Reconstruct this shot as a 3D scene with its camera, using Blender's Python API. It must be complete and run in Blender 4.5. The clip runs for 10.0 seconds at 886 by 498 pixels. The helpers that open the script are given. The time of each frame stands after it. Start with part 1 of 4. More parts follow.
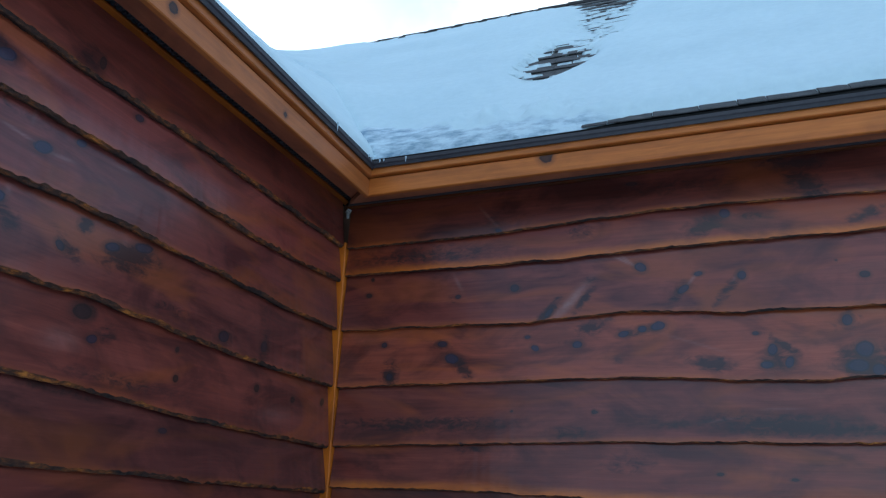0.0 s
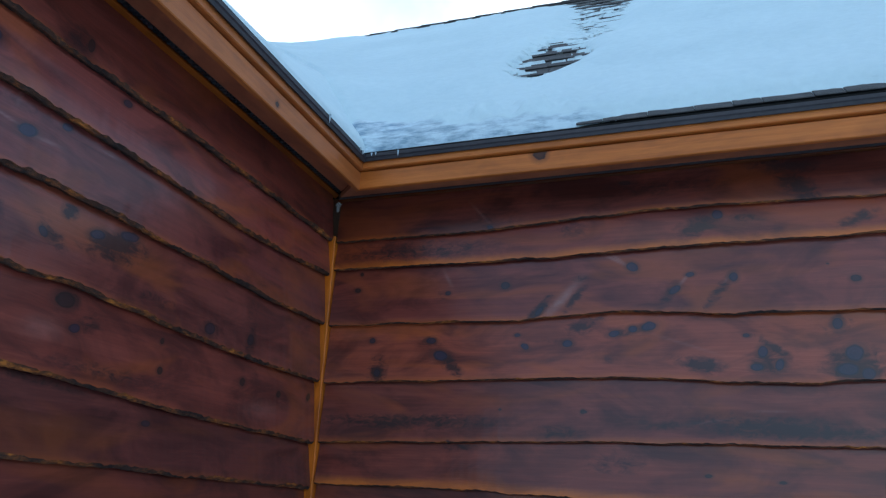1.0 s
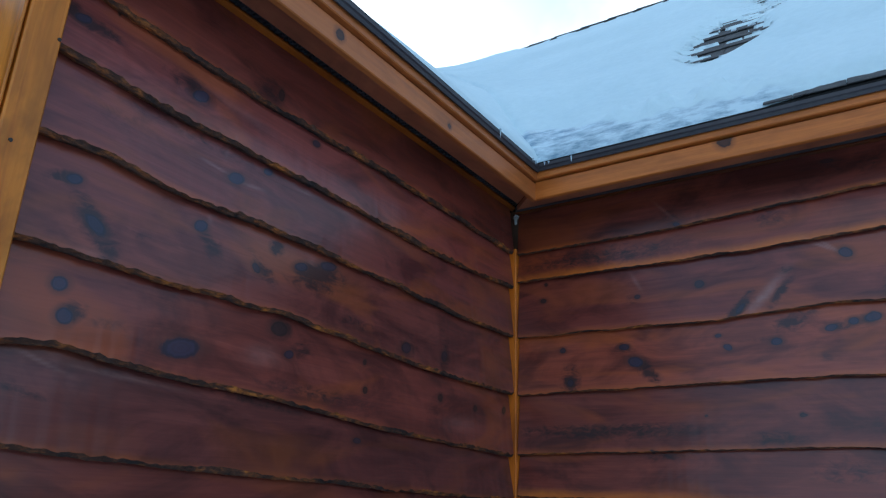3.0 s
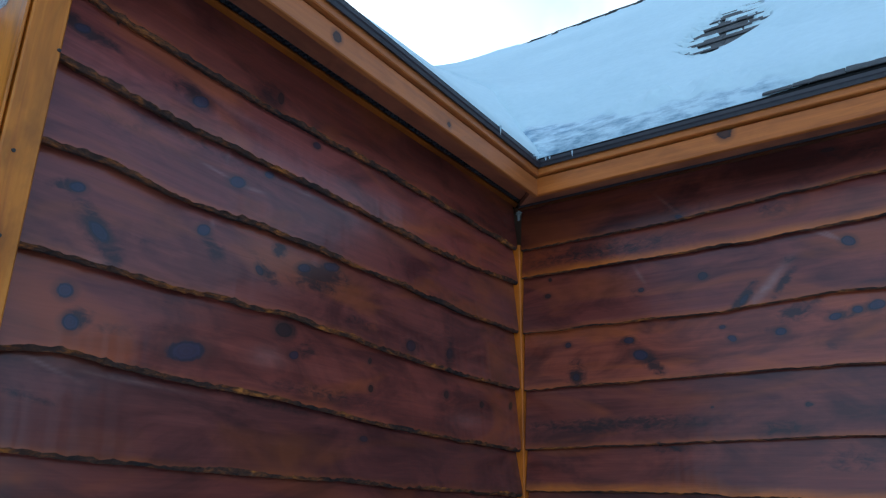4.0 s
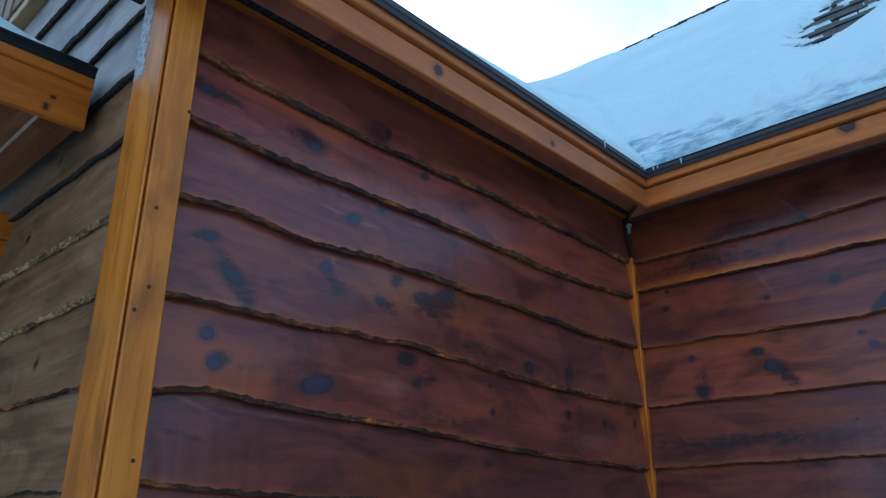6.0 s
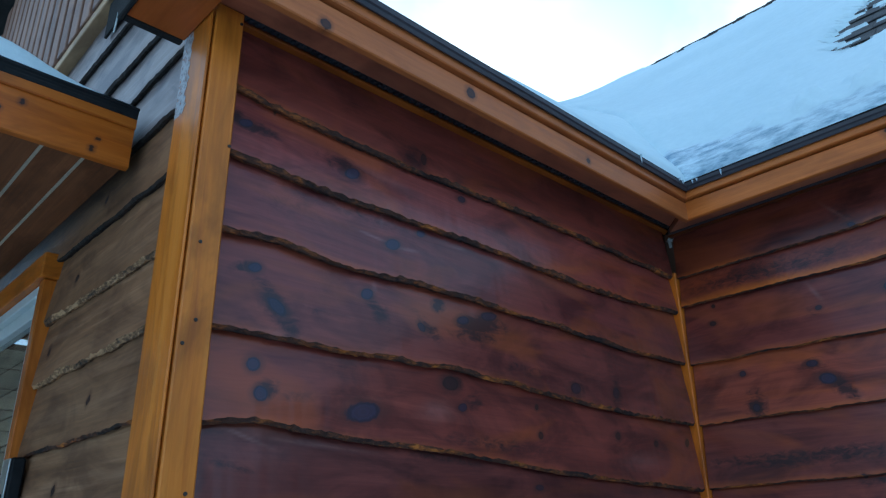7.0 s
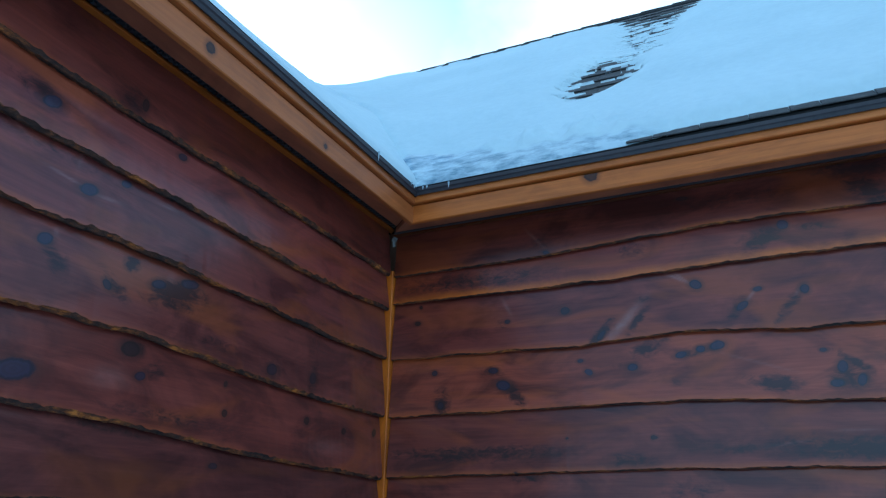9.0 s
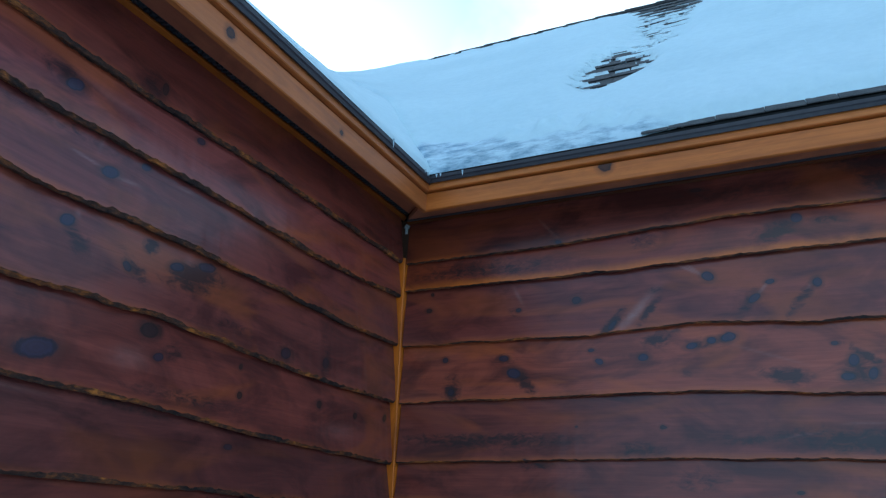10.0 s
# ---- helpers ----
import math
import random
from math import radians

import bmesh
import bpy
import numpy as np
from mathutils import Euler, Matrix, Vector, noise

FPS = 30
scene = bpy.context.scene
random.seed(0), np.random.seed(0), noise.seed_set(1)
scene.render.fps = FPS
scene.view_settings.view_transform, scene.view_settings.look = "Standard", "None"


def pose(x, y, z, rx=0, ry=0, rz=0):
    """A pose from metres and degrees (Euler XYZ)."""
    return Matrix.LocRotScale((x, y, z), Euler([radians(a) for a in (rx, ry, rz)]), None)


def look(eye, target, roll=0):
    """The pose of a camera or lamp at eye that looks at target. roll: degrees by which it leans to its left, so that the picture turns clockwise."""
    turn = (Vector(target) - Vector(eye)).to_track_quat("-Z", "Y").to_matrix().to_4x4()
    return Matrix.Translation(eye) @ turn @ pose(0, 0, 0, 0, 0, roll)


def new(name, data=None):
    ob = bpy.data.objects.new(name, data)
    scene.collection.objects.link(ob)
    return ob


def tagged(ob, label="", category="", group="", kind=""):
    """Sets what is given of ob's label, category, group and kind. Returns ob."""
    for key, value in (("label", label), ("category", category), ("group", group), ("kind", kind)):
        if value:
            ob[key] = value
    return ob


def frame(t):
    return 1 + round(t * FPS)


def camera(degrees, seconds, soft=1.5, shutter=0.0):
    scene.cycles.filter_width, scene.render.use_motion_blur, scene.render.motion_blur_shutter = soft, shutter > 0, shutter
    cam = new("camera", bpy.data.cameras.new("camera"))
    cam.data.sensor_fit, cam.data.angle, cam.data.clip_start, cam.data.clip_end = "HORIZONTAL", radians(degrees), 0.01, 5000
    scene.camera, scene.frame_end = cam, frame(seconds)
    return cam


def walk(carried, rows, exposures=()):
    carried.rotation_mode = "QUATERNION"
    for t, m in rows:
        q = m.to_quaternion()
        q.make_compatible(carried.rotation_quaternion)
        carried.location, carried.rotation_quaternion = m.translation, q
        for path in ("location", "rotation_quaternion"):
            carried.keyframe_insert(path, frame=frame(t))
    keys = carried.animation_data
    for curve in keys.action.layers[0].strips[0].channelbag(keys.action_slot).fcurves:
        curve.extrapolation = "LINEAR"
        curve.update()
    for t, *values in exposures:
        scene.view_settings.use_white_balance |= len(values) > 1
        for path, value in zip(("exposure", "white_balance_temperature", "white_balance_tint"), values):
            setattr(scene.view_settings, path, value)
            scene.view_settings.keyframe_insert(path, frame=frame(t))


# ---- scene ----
cam = camera(63.8, 10.0, soft=1.25)
PATH = [
    (0, (1.234, -2.358, 1.349), (0.607, -0.571, 1.995), 1.6),
    (0.5, (1.22, -2.342, 1.351), (0.623, -0.545, 1.995), 1.9),
    (1, (1.211, -2.338, 1.35), (0.62, -0.538, 1.991), 2.4),
    (1.5, (1.207, -2.335, 1.35), (0.622, -0.534, 1.991), 2.8),
    (2, (1.204, -2.335, 1.343), (0.606, -0.537, 1.984), 2.9),
    (2.5, (1.19, -2.34, 1.348), (0.344, -0.654, 2.01), 2.7),
    (3, (1.194, -2.34, 1.348), (0.161, -0.758, 2.002), 2.0),
    (4.5, (1.221, -2.346, 1.347), (0.165, -0.775, 1.99), 0.7),
    (5, (1.216, -2.363, 1.357), (0.116, -0.823, 2.002), 0.8),
    (5.5, (1.209, -2.366, 1.356), (-0.009, -0.924, 2.017), 1.0),
    (6, (1.209, -2.371, 1.359), (-0.063, -0.99, 2.048), -0.0),
    (6.2, (1.208, -2.371, 1.36), (-0.095, -1.027, 2.064), -0.4),
    (7.3, (1.191, -2.373, 1.357), (-0.137, -1.079, 2.114), -1.3),
    (7.5, (1.188, -2.373, 1.356), (-0.131, -1.072, 2.11), -1.4),
    (8, (1.202, -2.361, 1.356), (0.132, -0.851, 2.116), -1.1),
    (8.5, (1.245, -2.34, 1.358), (0.454, -0.651, 2.08), -0.1),
    (9, (1.256, -2.319, 1.358), (0.491, -0.613, 2.069), 0.9),
    (9.5, (1.241, -2.341, 1.362), (0.462, -0.637, 2.061), 2.0),
    (10, (1.242, -2.336, 1.35), (0.455, -0.628, 2.031), 2.0),
]
walk(cam, [(t, look(eye, target, roll)) for t, eye, target, roll in PATH], exposures=[(0.0, 0.85, 6200, -1.0), (2.5, 0.85, 6200, -1.0), (4.5, 0.85, 5800, -4.0), (6.0, 0.85, 5650, -6.0), (7.5, 0.86, 5450, -7.0), (8.0, 0.86, 5250, -10.0), (9.0, 0.86, 5350, -10.0), (10.0, 0.86, 5650, -8.0)])

# ---- world, sun ----
SUN = Vector((-0.52, 0.66, 0.50)).normalized()
world = bpy.data.worlds.new("world")
scene.world = world
world.use_nodes = True
wn, wl = world.node_tree.nodes, world.node_tree.links
sky = wn.new("ShaderNodeTexSky")
sky.sky_type = "NISHITA"
sky.sun_disc = False
sky.sun_elevation = math.asin(SUN.z)
sky.sun_rotation = math.atan2(SUN.x, SUN.y)
sky.dust_density = 0.3
sky.ozone_density = 2.0
wn["Background"].inputs["Strength"].default_value = 0.15
wco = wn.new("ShaderNodeTexCoord")
wnoise = wn.new("ShaderNodeTexNoise")
wnoise.inputs["Scale"].default_value = 2.2
wnoise.inputs["Detail"].default_value = 7
wramp = wn.new("ShaderNodeValToRGB")
wramp.color_ramp.elements[0].position, wramp.color_ramp.elements[1].position = 0.50, 0.72
wmix = wn.new("ShaderNodeMix")
wmix.data_type = "RGBA"
wmix.inputs["B"].default_value = (7.0, 7.4, 8.0, 1)
wl.new(wco.outputs["Generated"], wnoise.inputs["Vector"])
wl.new(wnoise.outputs["Fac"], wramp.inputs["Fac"])
wl.new(wramp.outputs["Color"], wmix.inputs["Factor"])
wl.new(sky.outputs["Color"], wmix.inputs["A"])
wl.new(wmix.outputs["Result"], wn["Background"].inputs["Color"])
sun = new("sun", bpy.data.lights.new("sun", "SUN"))
sun.data.energy, sun.data.angle, sun.data.color = 1.0, radians(4), (1.0, 0.97, 0.93)
sun.matrix_world = look((0, 0, 20), Vector((0, 0, 20)) - SUN)


# ---- materials ----
def material(name, rough=0.5, metal=0.0):
    m = bpy.data.materials.new(name)
    m.use_nodes = True
    b = m.node_tree.nodes["Principled BSDF"]
    b.inputs["Roughness"].default_value, b.inputs["Metallic"].default_value = rough, metal
    return m, m.node_tree.nodes, m.node_tree.links, b


def node(nodes, kind, **values):
    n = nodes.new("ShaderNode" + kind)
    for key, v in values.items():
        n.inputs[key.replace("_", " ")].default_value = v
    return n


def ramp(nodes, *stops):
    r = nodes.new("ShaderNodeValToRGB")
    e = r.color_ramp.elements
    while len(e) < len(stops):
        e.new(0.5)
    for k, (at, c) in zip(e, stops):
        k.position, k.color = at, (*c, 1) if len(c) == 3 else c
    return r


def mixed(nodes, links, fac, a, b, how="MIX"):
    m = nodes.new("ShaderNodeMix")
    m.data_type, m.blend_type = "RGBA", how
    for socket, v in (("Factor", fac), ("A", a), ("B", b)):
        if isinstance(v, (int, float)):
            m.inputs[socket].default_value = v
        elif isinstance(v, tuple):
            m.inputs[socket].default_value = (*v, 1)
        else:
            links.new(v, m.inputs[socket])
    return m.outputs["Result"]


def math_node(nodes, links, how, a, b):
    m = nodes.new("ShaderNodeMath")
    m.operation = how
    for i, v in enumerate((a, b)):
        if isinstance(v, (int, float)):
            m.inputs[i].default_value = v
        else:
            links.new(v, m.inputs[i])
    return m.outputs[0]


def attribute(nodes, name):
    a = nodes.new("ShaderNodeAttribute")
    a.attribute_name = name
    return a


def wood(name, dark, mid, light, edge=None, rough=0.4, grain=1.0, coat=0.0, blotch=0.6, warm=None, knots=False, spec=0.3, calm=0.19):
    """Stained timber: grain runs along the mesh's own 'along' coordinate; knots come from its 'knot' and 'halo' attributes."""
    m, n, l, b = material(name, rough)
    co = attribute(n, "along").outputs["Vector"]
    fine = n.new("ShaderNodeMapping")
    fine.inputs["Scale"].default_value = (5 * grain, 30, 130 * grain)
    l.new(co, fine.inputs["Vector"])
    g = node(n, "TexNoise", Scale=1.0, Detail=6.0, Roughness=0.62, Distortion=0.6)
    l.new(fine.outputs[0], g.inputs["Vector"])
    broad = n.new("ShaderNodeMapping")
    broad.inputs["Scale"].default_value = (3.0, 4, 8)
    l.new(co, broad.inputs["Vector"])
    s = node(n, "TexNoise", Scale=1.0, Detail=4.0, Roughness=0.6, Distortion=1.2)
    l.new(broad.outputs[0], s.inputs["Vector"])
    lines = n.new("ShaderNodeMapping")
    lines.inputs["Scale"].default_value = (0.55, 6, 26)
    l.new(co, lines.inputs["Vector"])
    k = node(n, "TexNoise", Scale=1.0, Detail=5.0, Roughness=0.6, Distortion=0.9)
    l.new(lines.outputs[0], k.inputs["Vector"])
    both = math_node(n, l, "ADD", math_node(n, l, "MULTIPLY", g.outputs["Fac"], 0.48), math_node(n, l, "MULTIPLY", k.outputs["Fac"], 0.52))
    colour = ramp(n, (0.5 - calm, dark), (0.5, mid), (0.5 + calm, light))
    l.new(both, colour.inputs["Fac"])
    patch = ramp(n, (0.36, (0.34, 0.33, 0.40)), (0.58, (1, 1, 1)))
    l.new(s.outputs["Fac"], patch.inputs["Fac"])
    c = mixed(n, l, blotch, colour.outputs["Color"], patch.outputs["Color"], "MULTIPLY")
    wide = n.new("ShaderNodeMapping")
    wide.inputs["Scale"].default_value = (2.0, 3, 6)
    l.new(co, wide.inputs["Vector"])
    v = node(n, "TexNoise", Scale=1.0, Detail=3.0, Roughness=0.55, Distortion=0.8)
    l.new(wide.outputs[0], v.inputs["Vector"])
    if warm:
        hot = ramp(n, (0.50, (0, 0, 0)), (0.66, (1, 1, 1)))
        l.new(v.outputs["Fac"], hot.inputs["Fac"])
        c = mixed(n, l, math_node(n, l, "MULTIPLY", hot.outputs["Color"], 0.42), c, warm)
    tint = attribute(n, "tint").outputs["Color"]
    c = mixed(n, l, 1.0, c, tint, "MULTIPLY")
    if edge:
        e = math_node(n, l, "MULTIPLY", attribute(n, "edge").outputs["Fac"], math_node(n, l, "MULTIPLY", math_node(n, l, "SUBTRACT", s.outputs["Fac"], 0.2), 2.0))
        c = mixed(n, l, e, c, edge)
    if knots:
        ragged = node(n, "TexNoise", Scale=1.0, Detail=6.0, Roughness=0.68, Distortion=0.8)
        loose = n.new("ShaderNodeMapping")
        loose.inputs["Scale"].default_value = (26, 20, 48)
        l.new(co, loose.inputs["Vector"])
        l.new(loose.outputs[0], ragged.inputs["Vector"])
        uneven = math_node(n, l, "SUBTRACT", ragged.outputs["Fac"], 0.5)
        bleach = math_node(n, l, "MULTIPLY", attribute(n, "pale").outputs["Fac"], math_node(n, l, "ADD", math_node(n, l, "MULTIPLY", uneven, 1.6), 0.75))
        c = mixed(n, l, bleach, c, (0.34, 0.17, 0.15))
        stain = ramp(n, (0.14, (0, 0, 0)), (0.74, (0.90, 0.90, 0.90)))
        streaky = math_node(n, l, "ADD", math_node(n, l, "MULTIPLY", uneven, 2.1), math_node(n, l, "MULTIPLY", math_node(n, l, "SUBTRACT", k.outputs["Fac"], 0.5), 1.4))
        field = attribute(n, "smear").outputs["Fac"]
        l.new(math_node(n, l, "ADD", field, math_node(n, l, "MULTIPLY", streaky, math_node(n, l, "MINIMUM", math_node(n, l, "MULTIPLY", field, 3.0), 1.0))), stain.inputs["Fac"])
        c = mixed(n, l, stain.outputs["Color"], c, (0.026, 0.011, 0.012))
        away = math_node(n, l, "ADD", attribute(n, "knot").outputs["Fac"], math_node(n, l, "MULTIPLY", uneven, 0.9))
        halo = ramp(n, (0.20, (0.62, 0.62, 0.62)), (0.48, (0, 0, 0)))
        l.new(math_node(n, l, "MULTIPLY", away, 0.25), halo.inputs["Fac"])
        c = mixed(n, l, halo.outputs["Color"], c, (0.050, 0.020, 0.016))
        rings = math_node(n, l, "MULTIPLY", math_node(n, l, "ADD", math_node(n, l, "SINE", math_node(n, l, "MULTIPLY", away, 17.0), 0.0), 1.0), 0.10)
        tone = mixed(n, l, attribute(n, "blue").outputs["Fac"], (0.026, 0.012, 0.010), (0.030, 0.030, 0.064))
        tone = mixed(n, l, rings, tone, (0.014, 0.010, 0.012))
        heart = ramp(n, (0.12, (0.88, 0.88, 0.88)), (0.215, (1, 1, 1)), (0.275, (0, 0, 0)))
        l.new(math_node(n, l, "MULTIPLY", away, 0.25), heart.inputs["Fac"])
        c = mixed(n, l, math_node(n, l, "MULTIPLY", heart.outputs["Color"], 0.85), c, tone)
        rim = ramp(n, (0.17, (0, 0, 0)), (0.225, (0.5, 0.5, 0.5)), (0.275, (0, 0, 0)))
        l.new(math_node(n, l, "MULTIPLY", away, 0.25), rim.inputs["Fac"])
        c = mixed(n, l, rim.outputs["Color"], c, (0.010, 0.007, 0.007))
    l.new(c, b.inputs["Base Color"])
    r = ramp(n, (0.3, (rough - 0.1,) * 3), (0.7, (rough + 0.14,) * 3))
    l.new(both, r.inputs["Fac"])
    l.new(r.outputs["Color"], b.inputs["Roughness"])
    b.inputs["Specular IOR Level"].default_value = spec
    b.inputs["Coat Weight"].default_value, b.inputs["Coat Roughness"].default_value = coat, 0.22
    h = n.new("ShaderNodeBump")
    h.inputs["Strength"].default_value, h.inputs["Distance"].default_value = 0.5, 0.0025
    l.new(both, h.inputs["Height"])
    l.new(h.outputs[0], b.inputs["Normal"])
    return m


def bark(name, stops, scale=45, rough=0.75):
    m, n, l, b = material(name, rough)
    co = attribute(n, "along").outputs["Vector"]
    mp = n.new("ShaderNodeMapping")
    mp.inputs["Scale"].default_value = (1, 2.5, 2.5)
    l.new(co, mp.inputs["Vector"])
    f = node(n, "TexNoise", Scale=scale, Detail=5.0, Roughness=0.7)
    big = node(n, "TexNoise", Scale=7.0, Detail=3.0)
    l.new(mp.outputs[0], f.inputs["Vector"])
    l.new(mp.outputs[0], big.inputs["Vector"])
    both = math_node(n, l, "ADD", math_node(n, l, "MULTIPLY", f.outputs["Fac"], 0.5), math_node(n, l, "MULTIPLY", big.outputs["Fac"], 0.5))
    c = ramp(n, *stops)
    l.new(both, c.inputs["Fac"])
    l.new(c.outputs["Color"], b.inputs["Base Color"])
    h = n.new("ShaderNodeBump")
    h.inputs["Strength"].default_value, h.inputs["Distance"].default_value = 0.9, 0.006
    l.new(f.outputs["Fac"], h.inputs["Height"])
    l.new(h.outputs[0], b.inputs["Normal"])
    return m


def mottled(name, a, c, scale, rough, metal=0.0, bump=0.002, spec=0.5):
    m, n, l, b = material(name, rough, metal)
    co = n.new("ShaderNodeTexCoord").outputs["Object"]
    f = node(n, "TexNoise", Scale=scale, Detail=7.0, Roughness=0.65)
    l.new(co, f.inputs["Vector"])
    big = node(n, "TexNoise", Scale=scale / 14, Detail=3.0)
    l.new(co, big.inputs["Vector"])
    both = math_node(n, l, "ADD", math_node(n, l, "MULTIPLY", f.outputs["Fac"], 0.5), math_node(n, l, "MULTIPLY", big.outputs["Fac"], 0.5))
    k = ramp(n, (0.35, a), (0.65, c))
    l.new(both, k.inputs["Fac"])
    l.new(k.outputs["Color"], b.inputs["Base Color"])
    h = n.new("ShaderNodeBump")
    h.inputs["Strength"].default_value, h.inputs["Distance"].default_value = 0.6, bump
    l.new(f.outputs["Fac"], h.inputs["Height"])
    l.new(h.outputs[0], b.inputs["Normal"])
    b.inputs["Specular IOR Level"].default_value = spec
    return m


SIDING = wood("stained_siding", (0.120, 0.025, 0.018), (0.205, 0.044, 0.030), (0.31, 0.074, 0.048), edge=(0.55, 0.135, 0.018), rough=0.38, coat=0.62, spec=0.3, calm=0.29, blotch=0.85, warm=(0.38, 0.085, 0.016), knots=True)
GREYED = wood("weathered_siding", (0.18, 0.088, 0.045), (0.30, 0.152, 0.078), (0.43, 0.24, 0.135), edge=(0.2, 0.08, 0.03), rough=0.55, coat=0.0, spec=0.1, knots=True)
WANE = bark("live_edge_bark", ((0.40, (0.016, 0.008, 0.007)), (0.50, (0.075, 0.026, 0.012)), (0.565, (0.23, 0.066, 0.014)), (0.64, (0.55, 0.17, 0.022))), scale=36)
WANE_DARK = bark("dark_live_edge", ((0.4, (0.010, 0.007, 0.006)), (0.62, (0.04, 0.022, 0.014))))
WANE_GREY = bark("pale_live_edge", ((0.38, (0.03, 0.02, 0.014)), (0.48, (0.20, 0.10, 0.045)), (0.57, (0.62, 0.35, 0.17))), scale=60)
TRIM = wood("golden_trim", (0.50, 0.13, 0.013), (0.66, 0.20, 0.020), (0.76, 0.27, 0.040), rough=0.42, grain=0.7, blotch=0.6, coat=0.12, knots=True)
FASCIA = wood("fascia_stain", (0.42, 0.105, 0.020), (0.55, 0.15, 0.030), (0.64, 0.20, 0.050), rough=0.42, grain=0.7, blotch=0.35, coat=0.12, knots=True)
SOFFIT = wood("soffit_stain", (0.26, 0.075, 0.035), (0.44, 0.13, 0.062), (0.56, 0.19, 0.09), rough=0.45, spec=0.4)
PORCH_WOOD = wood("porch_ceiling_stain", (0.13, 0.046, 0.019), (0.22, 0.080, 0.033), (0.31, 0.12, 0.05), rough=0.6, spec=0.15)
BATTEN_WOOD = wood("upper_siding_stain", (0.16, 0.075, 0.05), (0.25, 0.13, 0.085), (0.34, 0.19, 0.13), rough=0.5)
BAND_WOOD = wood("pale_band", (0.36, 0.20, 0.09), (0.52, 0.31, 0.15), (0.6, 0.40, 0.22), rough=0.45)
BLACK = mottled("black_metal", (0.010, 0.010, 0.011), (0.022, 0.022, 0.024), 40, 0.55, bump=0.0006, spec=0.12)
DRIP = mottled("dark_brown_drip_metal", (0.036, 0.030, 0.036), (0.060, 0.050, 0.056), 40, 0.5, bump=0.0006, spec=0.4)
VENT = mottled("black_vinyl", (0.014, 0.014, 0.017), (0.03, 0.03, 0.036), 60, 0.42, bump=0.0006)
SHINGLE = mottled("asphalt_shingle", (0.04, 0.037, 0.038), (0.13, 0.12, 0.12), 220, 0.9, bump=0.004)
DECK = mottled("shingle_underlay", (0.014, 0.013, 0.013), (0.036, 0.033, 0.032), 160, 0.95, bump=0.004, spec=0.2)
SNOW = mottled("snow", (0.64, 0.76, 0.80), (0.73, 0.845, 0.88), 26, 0.75, bump=0.006, spec=0.25)
sn, sl, sb = SNOW.node_tree.nodes, SNOW.node_tree.links, SNOW.node_tree.nodes["Principled BSDF"]
icy = attribute(sn, "ice").outputs["Fac"]
plain = sb.inputs["Base Color"].links[0].from_socket
glaze = node(sn, "TexNoise", Scale=30.0, Detail=5.0, Roughness=0.65)
stretch = sn.new("ShaderNodeMapping")
stretch.inputs["Scale"].default_value = (0.35, 1, 1)
sl.new(sn.new("ShaderNodeTexCoord").outputs["Object"], stretch.inputs["Vector"])
sl.new(stretch.outputs[0], glaze.inputs["Vector"])
glazed = ramp(sn, (0.34, (0.22, 0.33, 0.43)), (0.60, (0.66, 0.78, 0.85)))
sl.new(glaze.outputs["Fac"], glazed.inputs["Fac"])
sl.new(mixed(sn, sl, icy, plain, glazed.outputs["Color"]), sb.inputs["Base Color"])
sl.new(mixed(sn, sl, icy, (0.75, 0.75, 0.75), (0.2, 0.2, 0.2)), sb.inputs["Roughness"])
HORIZON_DARK = mottled("horizon_dimmer", (0.018, 0.024, 0.020), (0.06, 0.065, 0.06), 0.6, 0.95, bump=0.2, spec=0.1)
PLASTER = mottled("plain_wall", (0.14, 0.07, 0.045), (0.2, 0.10, 0.06), 12, 0.7)
WHITE = mottled("white_vinyl", (0.66, 0.68, 0.66), (0.76, 0.78, 0.76), 30, 0.4, bump=0.0005)
LINE = mottled("pale_gap_strip", (0.42, 0.33, 0.24), (0.56, 0.45, 0.33), 50, 0.6, bump=0.0008)
SILVER = mottled("brushed_nickel", (0.42, 0.43, 0.44), (0.58, 0.59, 0.60), 90, 0.35, metal=0.9, bump=0.0003)
FROSTED = wood("frosted_siding", (0.17, 0.12, 0.10), (0.27, 0.21, 0.19), (0.42, 0.36, 0.34), edge=(0.2, 0.1, 0.06), rough=0.45, coat=0.2, blotch=0.9)
# Pale colour standing in for sky light reflected off the corner board.
SKY_GLARE = mottled("sky_glare_film", (0.40, 0.40, 0.42), (0.68, 0.70, 0.74), 60, 0.6)
NAIL = mottled("dark_nail", (0.03, 0.026, 0.024), (0.07, 0.06, 0.055), 200, 0.5, metal=0.6, bump=0.0003)
WEB = mottled("grey_web", (0.20, 0.18, 0.17), (0.36, 0.34, 0.32), 120, 0.9)
SLAT_PALE = wood("pale_boards", (0.52, 0.40, 0.25), (0.66, 0.53, 0.35), (0.74, 0.62, 0.44), rough=0.45)

fn_, fl_, fb_ = SKY_GLARE.node_tree.nodes, SKY_GLARE.node_tree.links, SKY_GLARE.node_tree.nodes["Principled BSDF"]
speck = node(fn_, "TexNoise", Scale=70.0, Detail=6.0, Roughness=0.7)
fl_.new(fn_.new("ShaderNodeTexCoord").outputs["Object"], speck.inputs["Vector"])
thin = ramp(fn_, (0.32, (0, 0, 0)), (0.52, (0.9, 0.9, 0.9)))
fl_.new(speck.outputs["Fac"], thin.inputs["Fac"])
fl_.new(thin.outputs["Color"], fb_.inputs["Alpha"])

